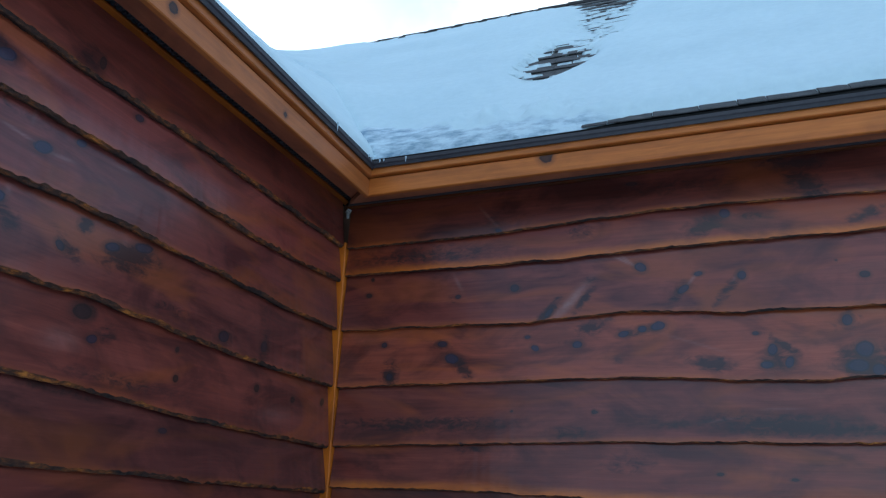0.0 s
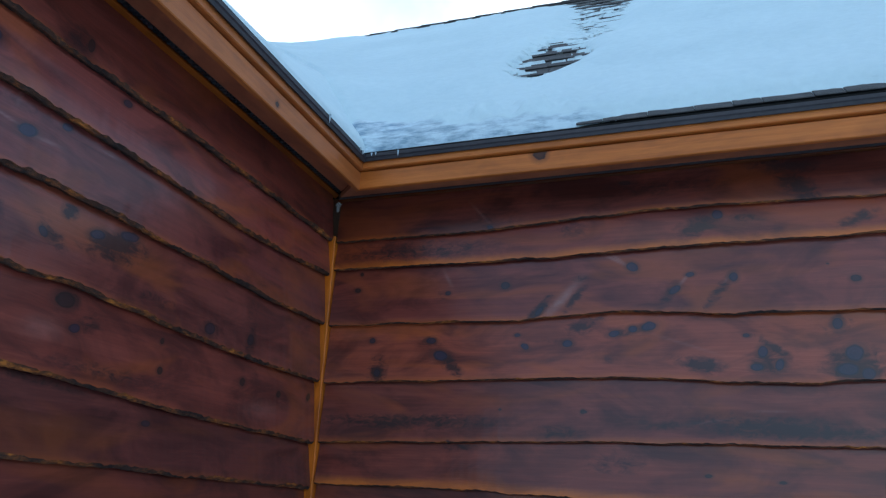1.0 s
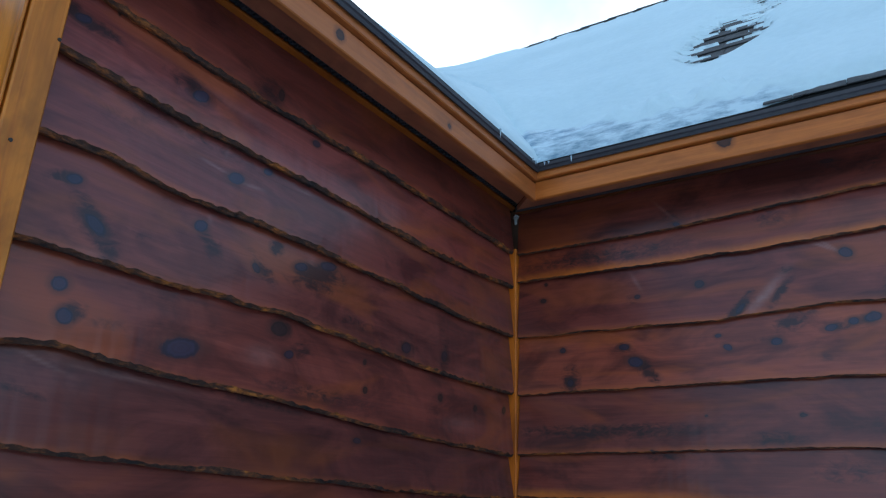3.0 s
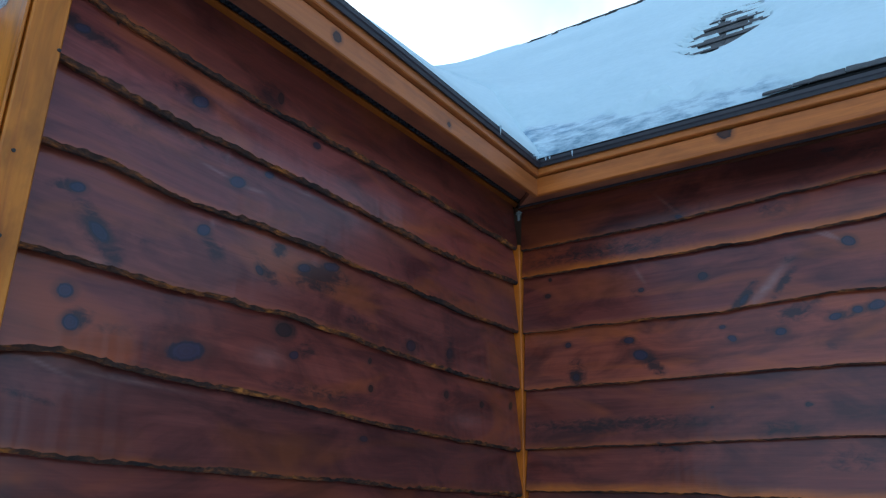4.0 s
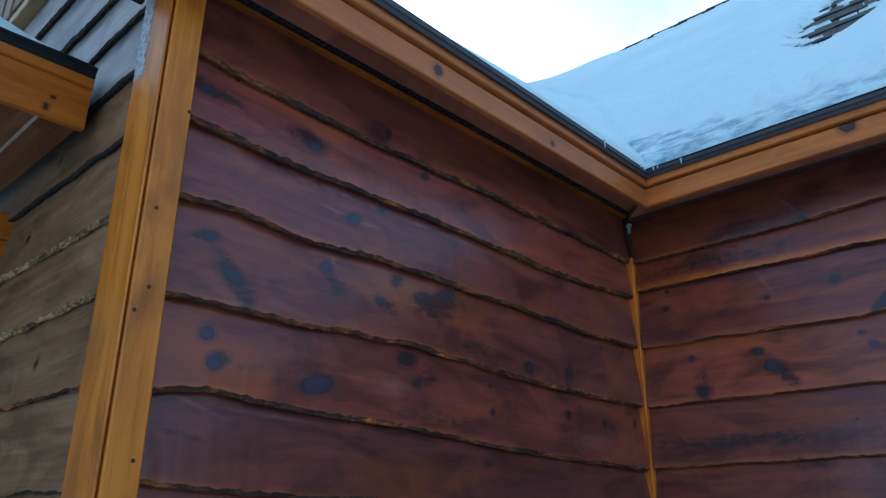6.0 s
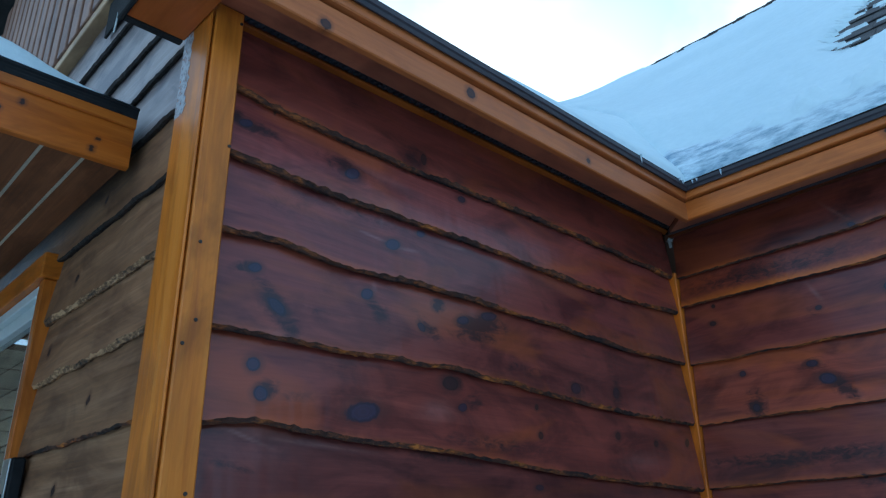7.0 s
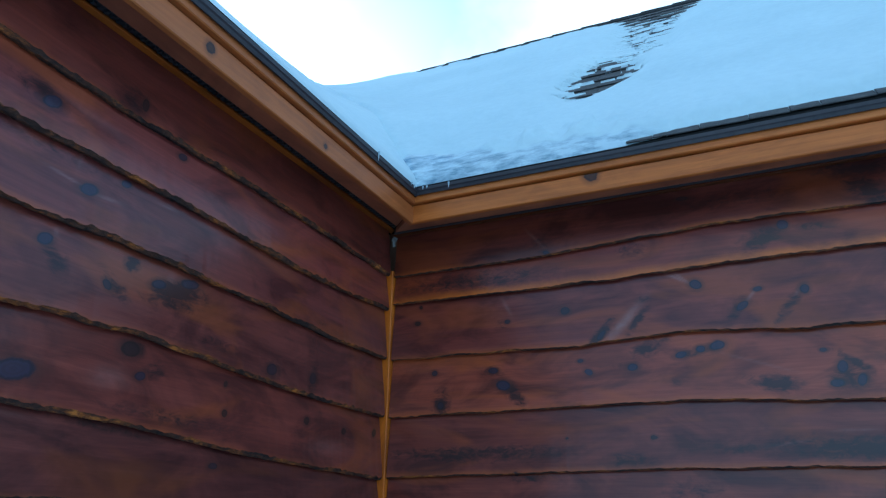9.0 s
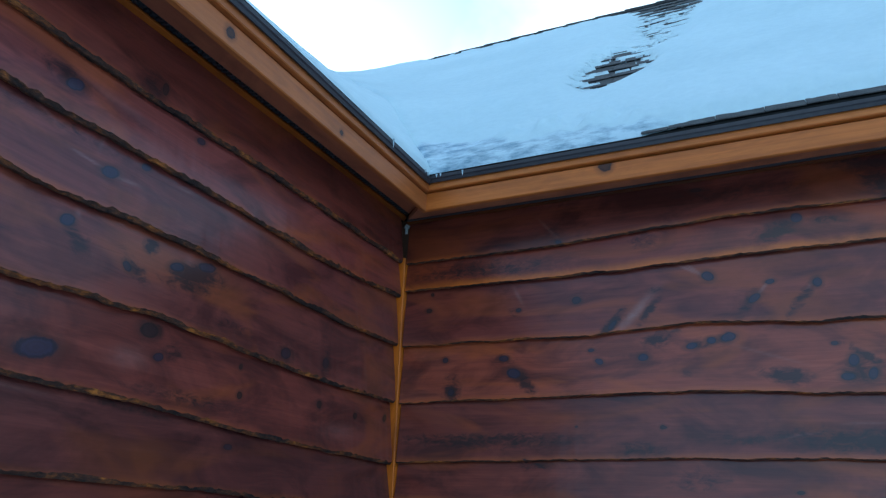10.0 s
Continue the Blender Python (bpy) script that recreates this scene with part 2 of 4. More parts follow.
ICE, n, l, b = material("wet_ice", 0.22)
f = node(n, "TexNoise", Scale=24.0, Detail=5.0)
l.new(n.new("ShaderNodeTexCoord").outputs["Object"], f.inputs["Vector"])
k = ramp(n, (0.36, (0.36, 0.46, 0.54)), (0.62, (0.72, 0.80, 0.86)))
l.new(f.outputs["Fac"], k.inputs["Fac"])
l.new(k.outputs["Color"], b.inputs["Base Color"])
b.inputs["IOR"].default_value, b.inputs["Transmission Weight"].default_value = 1.31, 0.10
h = n.new("ShaderNodeBump")
h.inputs["Strength"].default_value, h.inputs["Distance"].default_value = 0.7, 0.01
l.new(f.outputs["Fac"], h.inputs["Height"])
l.new(h.outputs[0], b.inputs["Normal"])

GLASS, n, l, b = material("window_glass", 0.02)
b.inputs["Transmission Weight"].default_value, b.inputs["IOR"].default_value = 1.0, 1.45


# ---- building helpers ----
def mesh_of(name, verts, faces, mats, index=None, smooth=False, **attrs):
    me = bpy.data.meshes.new(name)
    me.from_pydata([tuple(map(float, v)) for v in verts], [], faces)
    for m in mats:
        me.materials.append(m)
    if index is not None:
        me.polygons.foreach_set("material_index", np.asarray(index, dtype=np.int32))
    if smooth:
        me.polygons.foreach_set("use_smooth", np.ones(len(faces), dtype=bool))
    for key, v in attrs.items():
        v = np.asarray(v, dtype=np.float32)
        if key == "tint":
            a = me.attributes.new(key, "FLOAT_COLOR", "POINT")
            a.data.foreach_set("color", np.tile(np.r_[v, 1.0].astype(np.float32), len(verts)))
        elif v.ndim == 2:
            me.attributes.new(key, "FLOAT_VECTOR", "POINT").data.foreach_set("vector", v.ravel())
        else:
            me.attributes.new(key, "FLOAT", "POINT").data.foreach_set("value", v.ravel())
    me.update()
    return me


def outward(me):
    bm = bmesh.new()
    bm.from_mesh(me)
    bmesh.ops.recalc_face_normals(bm, faces=bm.faces)
    for e in bm.edges:
        if len(e.link_faces) == 2 and e.link_faces[0].material_index != e.link_faces[1].material_index:
            e.smooth = False
    bm.to_mesh(me)
    bm.free()
    return me


def put(name, me, parent=None, label="", category="", group="", kind=""):
    ob = new(name, me)
    if parent is not None:
        ob.parent = parent
    return tagged(ob, label, category, group, kind)


def empty(name, label, category="", kind="", group="", at=(0, 0, 0)):
    ob = new(name)
    ob.location = at
    return tagged(ob, label, category, group, kind)


def box_mesh(name, lo, hi, mat, c=0.002, tint=(1, 1, 1), turn=None):
    """A block with worn edges; its grain runs along its longest side."""
    bm = bmesh.new()
    bmesh.ops.create_cube(bm, size=1)
    lo, hi = np.minimum(lo, hi), np.maximum(lo, hi)
    size = hi - lo
    for v in bm.verts:
        v.co = Vector([float(lo[i] + (v.co[i] + 0.5) * size[i]) for i in range(3)])
    if c:
        bmesh.ops.bevel(bm, geom=bm.edges[:], offset=min(c, 0.4 * float(size.min())), segments=1, affect="EDGES")
    if turn is not None:
        bm.transform(turn)
    me = bpy.data.meshes.new(name)
    bm.to_mesh(me)
    bm.free()
    me.materials.append(mat)
    order = np.argsort(-size)
    co = np.array([v.co for v in me.vertices])
    shift = random.random() * 30
    along = np.c_[co[:, order[0]] + shift, co[:, order[2]], co[:, order[1]] + shift]
    me.attributes.new("along", "FLOAT_VECTOR", "POINT").data.foreach_set("vector", along.astype(np.float32).ravel())
    me.attributes.new("knot", "FLOAT", "POINT").data.foreach_set("value", np.full(len(co), 4.0, dtype=np.float32))
    me.attributes.new("tint", "FLOAT_COLOR", "POINT").data.foreach_set("color", np.tile(np.array([*tint, 1], dtype=np.float32), len(co)))
    return me


def rect(o0, o1, z0, z1, c=0.003, cuts=0):
    face = [(o1, z0 + c + (z1 - z0 - 2 * c) * (i + 1) / (cuts + 1)) for i in range(cuts)]
    return [(o0 + c, z0), (o1 - c, z0), (o1, z0 + c), *face, (o1, z1 - c), (o1 - c, z1), (o0 + c, z1), (o0, z1 - c), (o0, z0 + c)]


def run_mesh(name, P, u0, u1, poly, mat, mitre=False, rise=0.0, step=0.05, wobble=0.0008, tint=(1, 1, 1), knots=()):
    """A length of trim: the section poly, in metres out from the wall and up, carried along the wall from u0 to u1."""
    n = max(2, int(abs(u1 - u0) / step))
    verts, along, knot = [], [], []
    shift = random.random() * 30
    for i in range(n + 1):
        for o, z in poly:
            end0 = o if mitre == "start" else u0
            end1 = -o if mitre == "end" else u1
            u = end0 + (end1 - end0) * i / n
            w = wobble * noise.noise((u * 3 + shift, o * 9, z * 2))
            verts.append(P(u, o + w, z + rise * u + w))
            along.append((u + shift, o, z + shift))
            knot.append(min([4.0] + [math.hypot(u - ku, z - kz) / kr for ku, kz, kr in knots]))
    k = len(poly)
    faces = [(i * k + j, i * k + (j + 1) % k, (i + 1) * k + (j + 1) % k, (i + 1) * k + j) for i in range(n) for j in range(k)]
    faces += [tuple(range(k)), tuple(n * k + j for j in range(k))]
    return outward(mesh_of(name, verts, faces, [mat], along=np.array(along), knot=knot, tint=tint))


def ellipses(us, zs, marks):
    """For every vertex the least distance to the marks, in their own half sizes, and the number of the nearest one."""
    best, which = np.full(len(us), 9.0), np.zeros(len(us), dtype=int)
    for i, (ku, kz, ka, kb, lean, _) in enumerate(marks):
        du, dz = us - ku, zs - kz
        c, t = math.cos(lean), math.sin(lean)
        e = np.hypot((du * c + dz * t) / ka, (dz * c - du * t) / kb)
        which[e < best] = i
        best = np.minimum(best, e)
    return best, which


def board_mesh(name, P, u0, u1, low, high, marks=((), (), ()), tint=(1, 1, 1), mats=None, step=0.008, rows=16, seed=0, rough_edge=0.006, thick=0.018, bark_high=0.006, sap=0.7):
    """A waney-edged lap board. low and high are functions of u: the board's own lower edge and that of the board above it."""
    us = np.linspace(u0, u1, max(4, int(abs(u1 - u0) / step)))
    verts, flats, edge = [], [], []
    shift = 7.3 * seed
    for u in us:
        u = float(u)
        z0 = low(u) + rough_edge * (noise.noise((u * 9, seed, 3)) + 0.45 * noise.noise((u * 31, seed, 8)) + 0.4 * noise.noise((u * 110, seed, 5)))
        z1 = high(u) + 0.035
        wane = max(0.0015, bark_high + 0.9 * bark_high * noise.noise((u * 5, seed, 21)) + 0.5 * bark_high * noise.noise((u * 45, seed, 2)))
        back = 0.3 * (bark_high - 0.004)
        column = [(-thick - 0.016, z0 + 0.014), (-thick * 0.75, z0 + 0.004 + 0.003 * noise.noise((u * 60, seed, 1))),
                  (-0.005 - back + (0.004 + back) * noise.noise((u * 40, seed, 4)), z0 + 0.25 * wane)]
        for j in range(rows):
            f = j / (rows - 1)
            z = z0 + wane + (z1 - z0 - wane) * f
            bow = 0.0022 * noise.noise((u * 1.3, z * 7, seed)) + 0.0008 * noise.noise((u * 6, z * 22, seed))
            column.append((-(thick + 0.003) * f + bow, z))
        for w, z in column:
            verts.append(P(u, w, z))
            flats.append((u, w, z))
            edge.append(min(1.6, sap * max(0.0, 1 - (z - z0) / (0.014 + 0.012 * sap)) ** 1.2))
    flats = np.array(flats)
    fu, fz = flats[:, 0], flats[:, 2]
    knots, smears, pales = marks
    knot, which = ellipses(fu, fz, knots)
    blue = np.array([k[5] for k in knots] or [0.0])[which]
    warp = np.zeros(len(fu))
    for ku, kz, ka, kb, lean, _ in knots:
        e = np.hypot((fu - ku) / (ka * 2.4), (fz - kz) / (kb * 2.0))
        warp += 0.9 * kb * np.sign(fz - kz) * np.exp(-e * e) * np.minimum(1, np.abs(fz - kz) / kb)
    smear, pale = np.zeros(len(fu)), np.zeros(len(fu))
    for out, group in ((smear, smears), (pale, pales)):
        for mark in group:
            e, _ = ellipses(fu, fz, [mark])
            np.maximum(out, mark[5] * np.exp(-0.9 * e ** 2.2), out=out)
    along = np.c_[fu + shift, flats[:, 1], fz - warp + shift]
    k, n = rows + 3, len(us)
    faces, index = [], []
    for i in range(n - 1):
        for j in range(k - 1):
            faces.append((i * k + j, i * k + j + 1, (i + 1) * k + j + 1, (i + 1) * k + j))
            index.append(1 if j < 3 else 0)
    faces += [tuple(range(k)), tuple((n - 1) * k + j for j in reversed(range(k)))]
    index += [1, 1]
    me = mesh_of(name, verts, faces, mats, index, smooth=True, along=along, knot=np.minimum(knot, 4.0), blue=blue, smear=smear, pale=pale, edge=edge, tint=tint)
    me.polygons.foreach_set("use_smooth", np.array([i != 1 for i in index]))
    return outward(me)


def curve_of(*points):
    """A lap line through a few heights along the wall."""
    us, zs = [p[0] for p in points], [p[1] for p in points]
    return lambda u: float(np.interp(u, us, zs))


YS = -1.845   # face of the south wall
PL = lambda u, w, z: (w, u, z)             # west wall, faces +x
PR = lambda u, w, z: (u, -w, z)            # north wall, faces -y
PS = lambda u, w, z: (u, YS - w, z)        # south wall, faces -y
PP = lambda u, w, z: (-0.38 + w, u, z)     # porch eave, faces +x
flat = lambda z: (lambda u: z)


# ---- ground ----
g = bpy.data.meshes.new("ground")
xs = np.r_[-400, -150, -60, -25, np.linspace(-12, 12, 49), 25, 60, 150, 400]
gv = [(x, y, 0.05 * noise.noise((x * 0.4, y * 0.4, 0)) + 0.02 * noise.noise((x * 2, y * 2, 4)) - 0.03) for x in xs for y in xs]
m = len(xs)
put("ground", outward(mesh_of("ground", gv, [(i * m + j, (i + 1) * m + j, (i + 1) * m + j + 1, i * m + j + 1) for i in range(m - 1) for j in range(m - 1)], [SNOW], smooth=True)),
    label="trampled white snow covering the ground round the house", category="ground", kind="structure")

# Unseen dark ring, added to cut low light and reflections on the walls.
hills = []
for i in range(97):
    a = 2 * math.pi * i / 96
    top = 15 + 6 * noise.noise((3 * math.cos(a), 3 * math.sin(a), 2)) + 3 * noise.noise((14 * math.cos(a), 14 * math.sin(a), 5))
    hills += [(75 * math.cos(a), 75 * math.sin(a), -0.2), (105 * math.cos(a), 105 * math.sin(a), top), (150 * math.cos(a), 150 * math.sin(a), -0.2)]
put("backdrop", outward(mesh_of("backdrop", hills, [(3 * i + j, 3 * i + 3 + j, 3 * i + 4 + j, 3 * i + 1 + j) for i in range(96) for j in (0, 1)], [HORIZON_DARK], smooth=True)),
    label="unseen dark hills added to dim light from the horizon", category="hills", kind="structure")

# ---- walls: plain cores behind the boards ----
def core(name, label, *boxes):
    w = empty(name, label, "wall", "structure")
    for lo, hi in boxes:
        put("wall_core", box_mesh("wall_core", lo, hi, PLASTER, c=0), w)
    return w


wall_west = core("wall_west", "west wall of dark red-brown stained live-edge lap siding", ((-0.16, -1.70, 0.0), (-0.045, 0.16, 2.44)))
wall_north = core("wall_north", "north wall of red-brown stained live-edge lap siding with dark knots", ((-0.04, 0.045, 0.0), (3.4, 0.16, 2.44)))
wall_south = core("wall_south", "weathered brown live-edge sided gable wall beside a porch",
                  ((-0.92, -1.80, 0.0), (-0.05, -1.70, 2.62)), ((-2.10, -1.80, 0.0), (-1.90, -1.70, 2.62)), ((-1.90, -1.80, 2.08), (-0.92, -1.70, 2.62)),
                  ((-1.90, -1.80, 0.0), (-0.92, -1.70, 1.0)), ((-4.10, -1.80, 0.0), (-2.10, -1.70, 2.62)))
gable = bpy.data.meshes.new("wall_core")
gable.from_pydata([(-4.10, y, 2.62) for y in (-1.80, -1.70)] + [(-0.05, y, 2.62) for y in (-1.80, -1.70)] + [(-2.09, y, 4.66) for y in (-1.80, -1.70)], [],
                  [(0, 2, 4), (1, 5, 3), (0, 4, 5, 1), (2, 3, 5, 4), (0, 1, 3, 2)])
gable.materials.append(PLASTER)
put("wall_core", gable, wall_south)
for name, lo, hi in (("wall_far_west", (-4.15, -1.70, 0.0), (-4.05, 4.3, 2.5)), ("wall_back", (-4.05, 4.2, 0.0), (3.4, 4.3, 2.5)), ("wall_east_end", (3.3, 0.16, 0.0), (3.4, 4.2, 2.5))):
    put(name, box_mesh(name, lo, hi, PLASTER, c=0), None, "plain brown outer wall of the house", "wall", kind="structure")

# lap lines of the west wall, from the top board down (along y)
WEST = [flat(2.455),
        curve_of((-1.8, 2.246), (-1.69, 2.236), (-1.36, 2.228), (-0.83, 2.240), (-0.44, 2.242), (0, 2.236)),
        curve_of((-1.8, 2.088), (-1.53, 2.077), (-1.22, 2.083), (-0.92, 2.082), (-0.63, 2.073), (-0.38, 2.078), (0, 2.098)),
        curve_of((-1.8, 1.918), (-1.67, 1.927), (-1.51, 1.913), (-1.15, 1.923), (-0.71, 1.915), (-0.42, 1.903), (0, 1.910)),
        curve_of((-1.8, 1.724), (-1.5, 1.723), (-1.16, 1.731), (-0.98, 1.721), (-0.74, 1.708), (-0.46, 1.698), (0, 1.698)),
        curve_of((-1.8, 1.548), (-1.67, 1.561), (-1.5, 1.543), (-1.17, 1.535), (-0.76, 1.505), (-0.5, 1.497), (0, 1.480)),
        curve_of((-1.8, 1.396), (-1.65, 1.386), (-1.29, 1.370), (-1.0, 1.364), (-0.83, 1.357), (0, 1.33))]
WEST += [flat(1.33 - 0.2 * i) for i in range(1, 7)]
# Board tones, with upper ones lightened and lower ones darkened to imitate the light.
WEST_TINT = [(1.04, 0.97, 0.95), (1.28, 1.20, 1.28), (1.0, 1.0, 1.12), (0.98, 0.97, 1.0), (1.04, 0.92, 0.86), (0.74, 0.74, 0.80), (0.84, 0.75, 0.72)]
# each knot, stain or pale streak: place along the wall, height, half length, half width, lean, then how blue or how strong
WEST_KNOTS, WEST_SMEARS, WEST_PALE = {}, {}, {}
WEST_KNOTS[0] = ((-1.264, 2.277, 0.0186, 0.0097, 1.41, 0.1), (-1.696, 2.242, 0.0073, 0.0032, -1.55, 0), (-1.111, 2.216, 0.0159, 0.0095, 0.42, 0.6),)
WEST_KNOTS[1] = ((-1.767, 2.18, 0.018, 0.0102, 0.4, 0.9), (-1.487, 2.158, 0.0242, 0.0136, 0.53, 0.9), (-1.263, 2.07, 0.0149, 0.0085, 0.42, 0.9), (-1.696, 2.242, 0.0073, 0.0032, -1.55, 0), (-1.111, 2.216, 0.0159, 0.0095, 0.42, 0.6),)
WEST_KNOTS[2] = ((-1.024, 1.9, 0.0328, 0.0135, 0.24, 0.7), (-1.36, 2.012, 0.0263, 0.0133, 0.37, 1), (-1.263, 2.07, 0.0149, 0.0085, 0.42, 0.9),)
WEST_KNOTS[3] = ((-1.715, 1.868, 0.0166, 0.0108, 0.36, 1), (-1.665, 1.795, 0.025, 0.0134, -0.61, 0.8), (-1.432, 1.873, 0.018, 0.0123, 0.46, 1), (-1.272, 1.823, 0.0131, 0.0099, -0.65, 0.5), (-1.125, 1.869, 0.0248, 0.0114, 0.29, 0.8),
        (-1.024, 1.9, 0.0328, 0.0135, 0.24, 0.7), (-1.171, 1.704, 0.0273, 0.0168, 0.18, 0.1), (-0.681, 1.749, 0.0247, 0.0153, 0.29, 0.4), (-0.471, 1.76, 0.021, 0.015, 0.76, 0.3),)
WEST_KNOTS[4] = ((-1.702, 1.674, 0.0165, 0.0137, 0.46, 1), (-1.687, 1.619, 0.0162, 0.014, 0.28, 1), (-1.442, 1.608, 0.0481, 0.0204, 0.21, 1), (-1.171, 1.704, 0.0273, 0.0168, 0.18, 0.1), (-1.138, 1.649, 0.0154, 0.0096, 0.29, 0.7),
        (-0.849, 1.68, 0.009, 0.007, 0.79, 0), (-0.85, 1.605, 0.0116, 0.0094, 0.55, 0), (-0.475, 1.632, 0.0146, 0.0105, 0.62, 0), (-0.262, 1.624, 0.0143, 0.0098, 0.51, 0), (-0.055, 1.641, 0.0171, 0.0111, 0.71, 0),)
WEST_KNOTS[5] = ((-0.862, 1.474, 0.017, 0.008, 0.04, 0.4),)
WEST_SMEARS[0] = ((-1.305, 2.266, 0.0447, 0.0306, 0.81, 0.6),)
WEST_SMEARS[1] = ((-1.735, 2.175, 0.0534, 0.0166, 0.11, 0.8), (-1.787, 2.187, 0.0193, 0.0137, 1.3, 0.8), (-1.514, 2.171, 0.0591, 0.0221, -0.1, 0.8), (-1.305, 2.266, 0.0447, 0.0306, 0.81, 0.6), (-1.375, 2.163, 0.1104, 0.0184, -0.05, 0.25),
        (-1.449, 2.073, 0.2421, 0.0251, -0.0, 0.3),)
WEST_SMEARS[2] = ((-1.21, 1.892, 0.0235, 0.0176, 0.55, 0.8), (-0.456, 1.892, 0.0834, 0.039, 1.26, 0.35), (-1.449, 2.073, 0.2421, 0.0251, -0.0, 0.3), (-1.682, 2.014, 0.1172, 0.0289, 0.02, 0.25),)
WEST_SMEARS[3] = ((-1.737, 1.863, 0.0321, 0.0118, 0.28, 0.7), (-1.672, 1.801, 0.0623, 0.0268, -0.73, 0.9), (-1.631, 1.745, 0.0292, 0.0191, -1.57, 0.6), (-1.402, 1.838, 0.0432, 0.0218, -0.73, 0.9), (-1.252, 1.827, 0.0475, 0.0184, -0.59, 0.8),
        (-1.065, 1.856, 0.0897, 0.034, 0.21, 1), (-1.21, 1.892, 0.0235, 0.0176, 0.55, 0.8), (-0.681, 1.749, 0.0521, 0.0279, 0.23, 0.6), (-0.464, 1.763, 0.0595, 0.0298, 1.24, 0.6), (-0.913, 1.77, 0.0744, 0.0171, -0.0, 0.6),
        (-0.456, 1.892, 0.0834, 0.039, 1.26, 0.35), (-1.571, 1.804, 0.1381, 0.0109, 0.04, 0.3), (-1.168, 1.704, 0.0397, 0.0244, 0.23, 0.6),)
WEST_SMEARS[4] = ((-1.604, 1.622, 0.0583, 0.016, 0.11, 0.2), (-1.672, 1.63, 0.0262, 0.0176, 0.48, 0.6), (-1.099, 1.669, 0.0379, 0.0271, 0.31, 0.5), (-1.018, 1.568, 0.2601, 0.0201, -0.03, 0.35), (-1.168, 1.704, 0.0397, 0.0244, 0.23, 0.6),
        (-1.251, 1.535, 0.21, 0.0113, -0.09, 0.4),)
WEST_SMEARS[5] = ((-1.758, 1.491, 0.1305, 0.0092, -0.23, 0.35), (-1.251, 1.535, 0.21, 0.0113, -0.09, 0.4),)
WEST_PALE[1] = ((-1.702, 2.078, 0.028, 0.002, 0.0, 0.5), (-1.527, 2.072, 0.0327, 0.0035, -0.41, 0.5), (-1.389, 2.076, 0.0243, 0.0049, 1.4, 0.4), (-1.385, 2.18, 0.0722, 0.0112, -0.05, 0.25), (-1.135, 2.065, 0.0331, 0.0029, 0.06, 0.5),)
WEST_PALE[2] = ((-1.42, 2.017, 0.0373, 0.0032, -0.1, 0.8), (-1.311, 2.011, 0.0312, 0.0039, 0.1, 0.8), (-1.702, 2.078, 0.028, 0.002, 0.0, 0.5), (-1.527, 2.072, 0.0327, 0.0035, -0.41, 0.5), (-1.389, 2.076, 0.0243, 0.0049, 1.4, 0.4),
        (-1.135, 2.065, 0.0331, 0.0029, 0.06, 0.5), (-1.087, 1.89, 0.019, 0.014, 1.14, 0.3), (-1.409, 1.895, 0.0101, 0.006, 1.48, 0.5),)
WEST_PALE[3] = ((-1.663, 1.737, 0.037, 0.008, 0.01, 0.3), (-1.087, 1.89, 0.019, 0.014, 1.14, 0.3), (-1.409, 1.895, 0.0101, 0.006, 1.48, 0.5),)
WEST_PALE[4] = ((-1.224, 1.632, 0.0473, 0.0228, 0.14, 0.35), (-1.663, 1.737, 0.037, 0.008, 0.01, 0.3), (-1.527, 1.534, 0.1231, 0.004, -0.05, 0.35), (-1.707, 1.54, 0.0493, 0.0032, -0.31, 0.4), (-0.368, 1.563, 0.0973, 0.0247, 0.07, 0.25),)
WEST_PALE[5] = ((-1.527, 1.534, 0.1231, 0.004, -0.05, 0.35), (-1.707, 1.54, 0.0493, 0.0032, -0.31, 0.4),)
for i in range(1, len(WEST)):
    near = i < 8
    # Extra blue in the west boards' tint imitates the sheen of reflected snow.
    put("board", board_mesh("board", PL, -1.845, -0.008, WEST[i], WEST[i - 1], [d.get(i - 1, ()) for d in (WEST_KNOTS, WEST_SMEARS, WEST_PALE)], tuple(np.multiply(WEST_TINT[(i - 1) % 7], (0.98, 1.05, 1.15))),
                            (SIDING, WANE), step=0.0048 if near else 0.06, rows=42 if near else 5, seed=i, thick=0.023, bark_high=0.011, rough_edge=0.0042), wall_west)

NORTH = [flat(2.455),
         curve_of((0, 2.234), (0.41, 2.236), (0.65, 2.243), (0.86, 2.256), (1.24, 2.276), (1.8, 2.270), (3.4, 2.26)),
         curve_of((0, 2.123), (0.69, 2.121), (1.05, 2.131), (1.23, 2.138), (1.83, 2.145), (3.4, 2.13)),
         curve_of((0, 1.906), (0.42, 1.907), (0.65, 1.902), (0.93, 1.916), (1.04, 1.924), (1.18, 1.919), (1.42, 1.904), (1.79, 1.907), (3.4, 1.91)),
         curve_of((0, 1.697), (0.42, 1.701), (0.92, 1.708), (1.18, 1.704), (1.38, 1.692), (1.6, 1.687), (1.76, 1.695), (3.4, 1.70)),
         curve_of((0, 1.489), (0.43, 1.497), (1.01, 1.508), (1.74, 1.506), (3.4, 1.50)),
         curve_of((0, 1.35), (0.43, 1.350), (0.63, 1.347), (1.0, 1.335), (1.6, 1.32), (3.4, 1.32))]
NORTH += [flat(1.32 - 0.2 * i) for i in range(1, 7)]
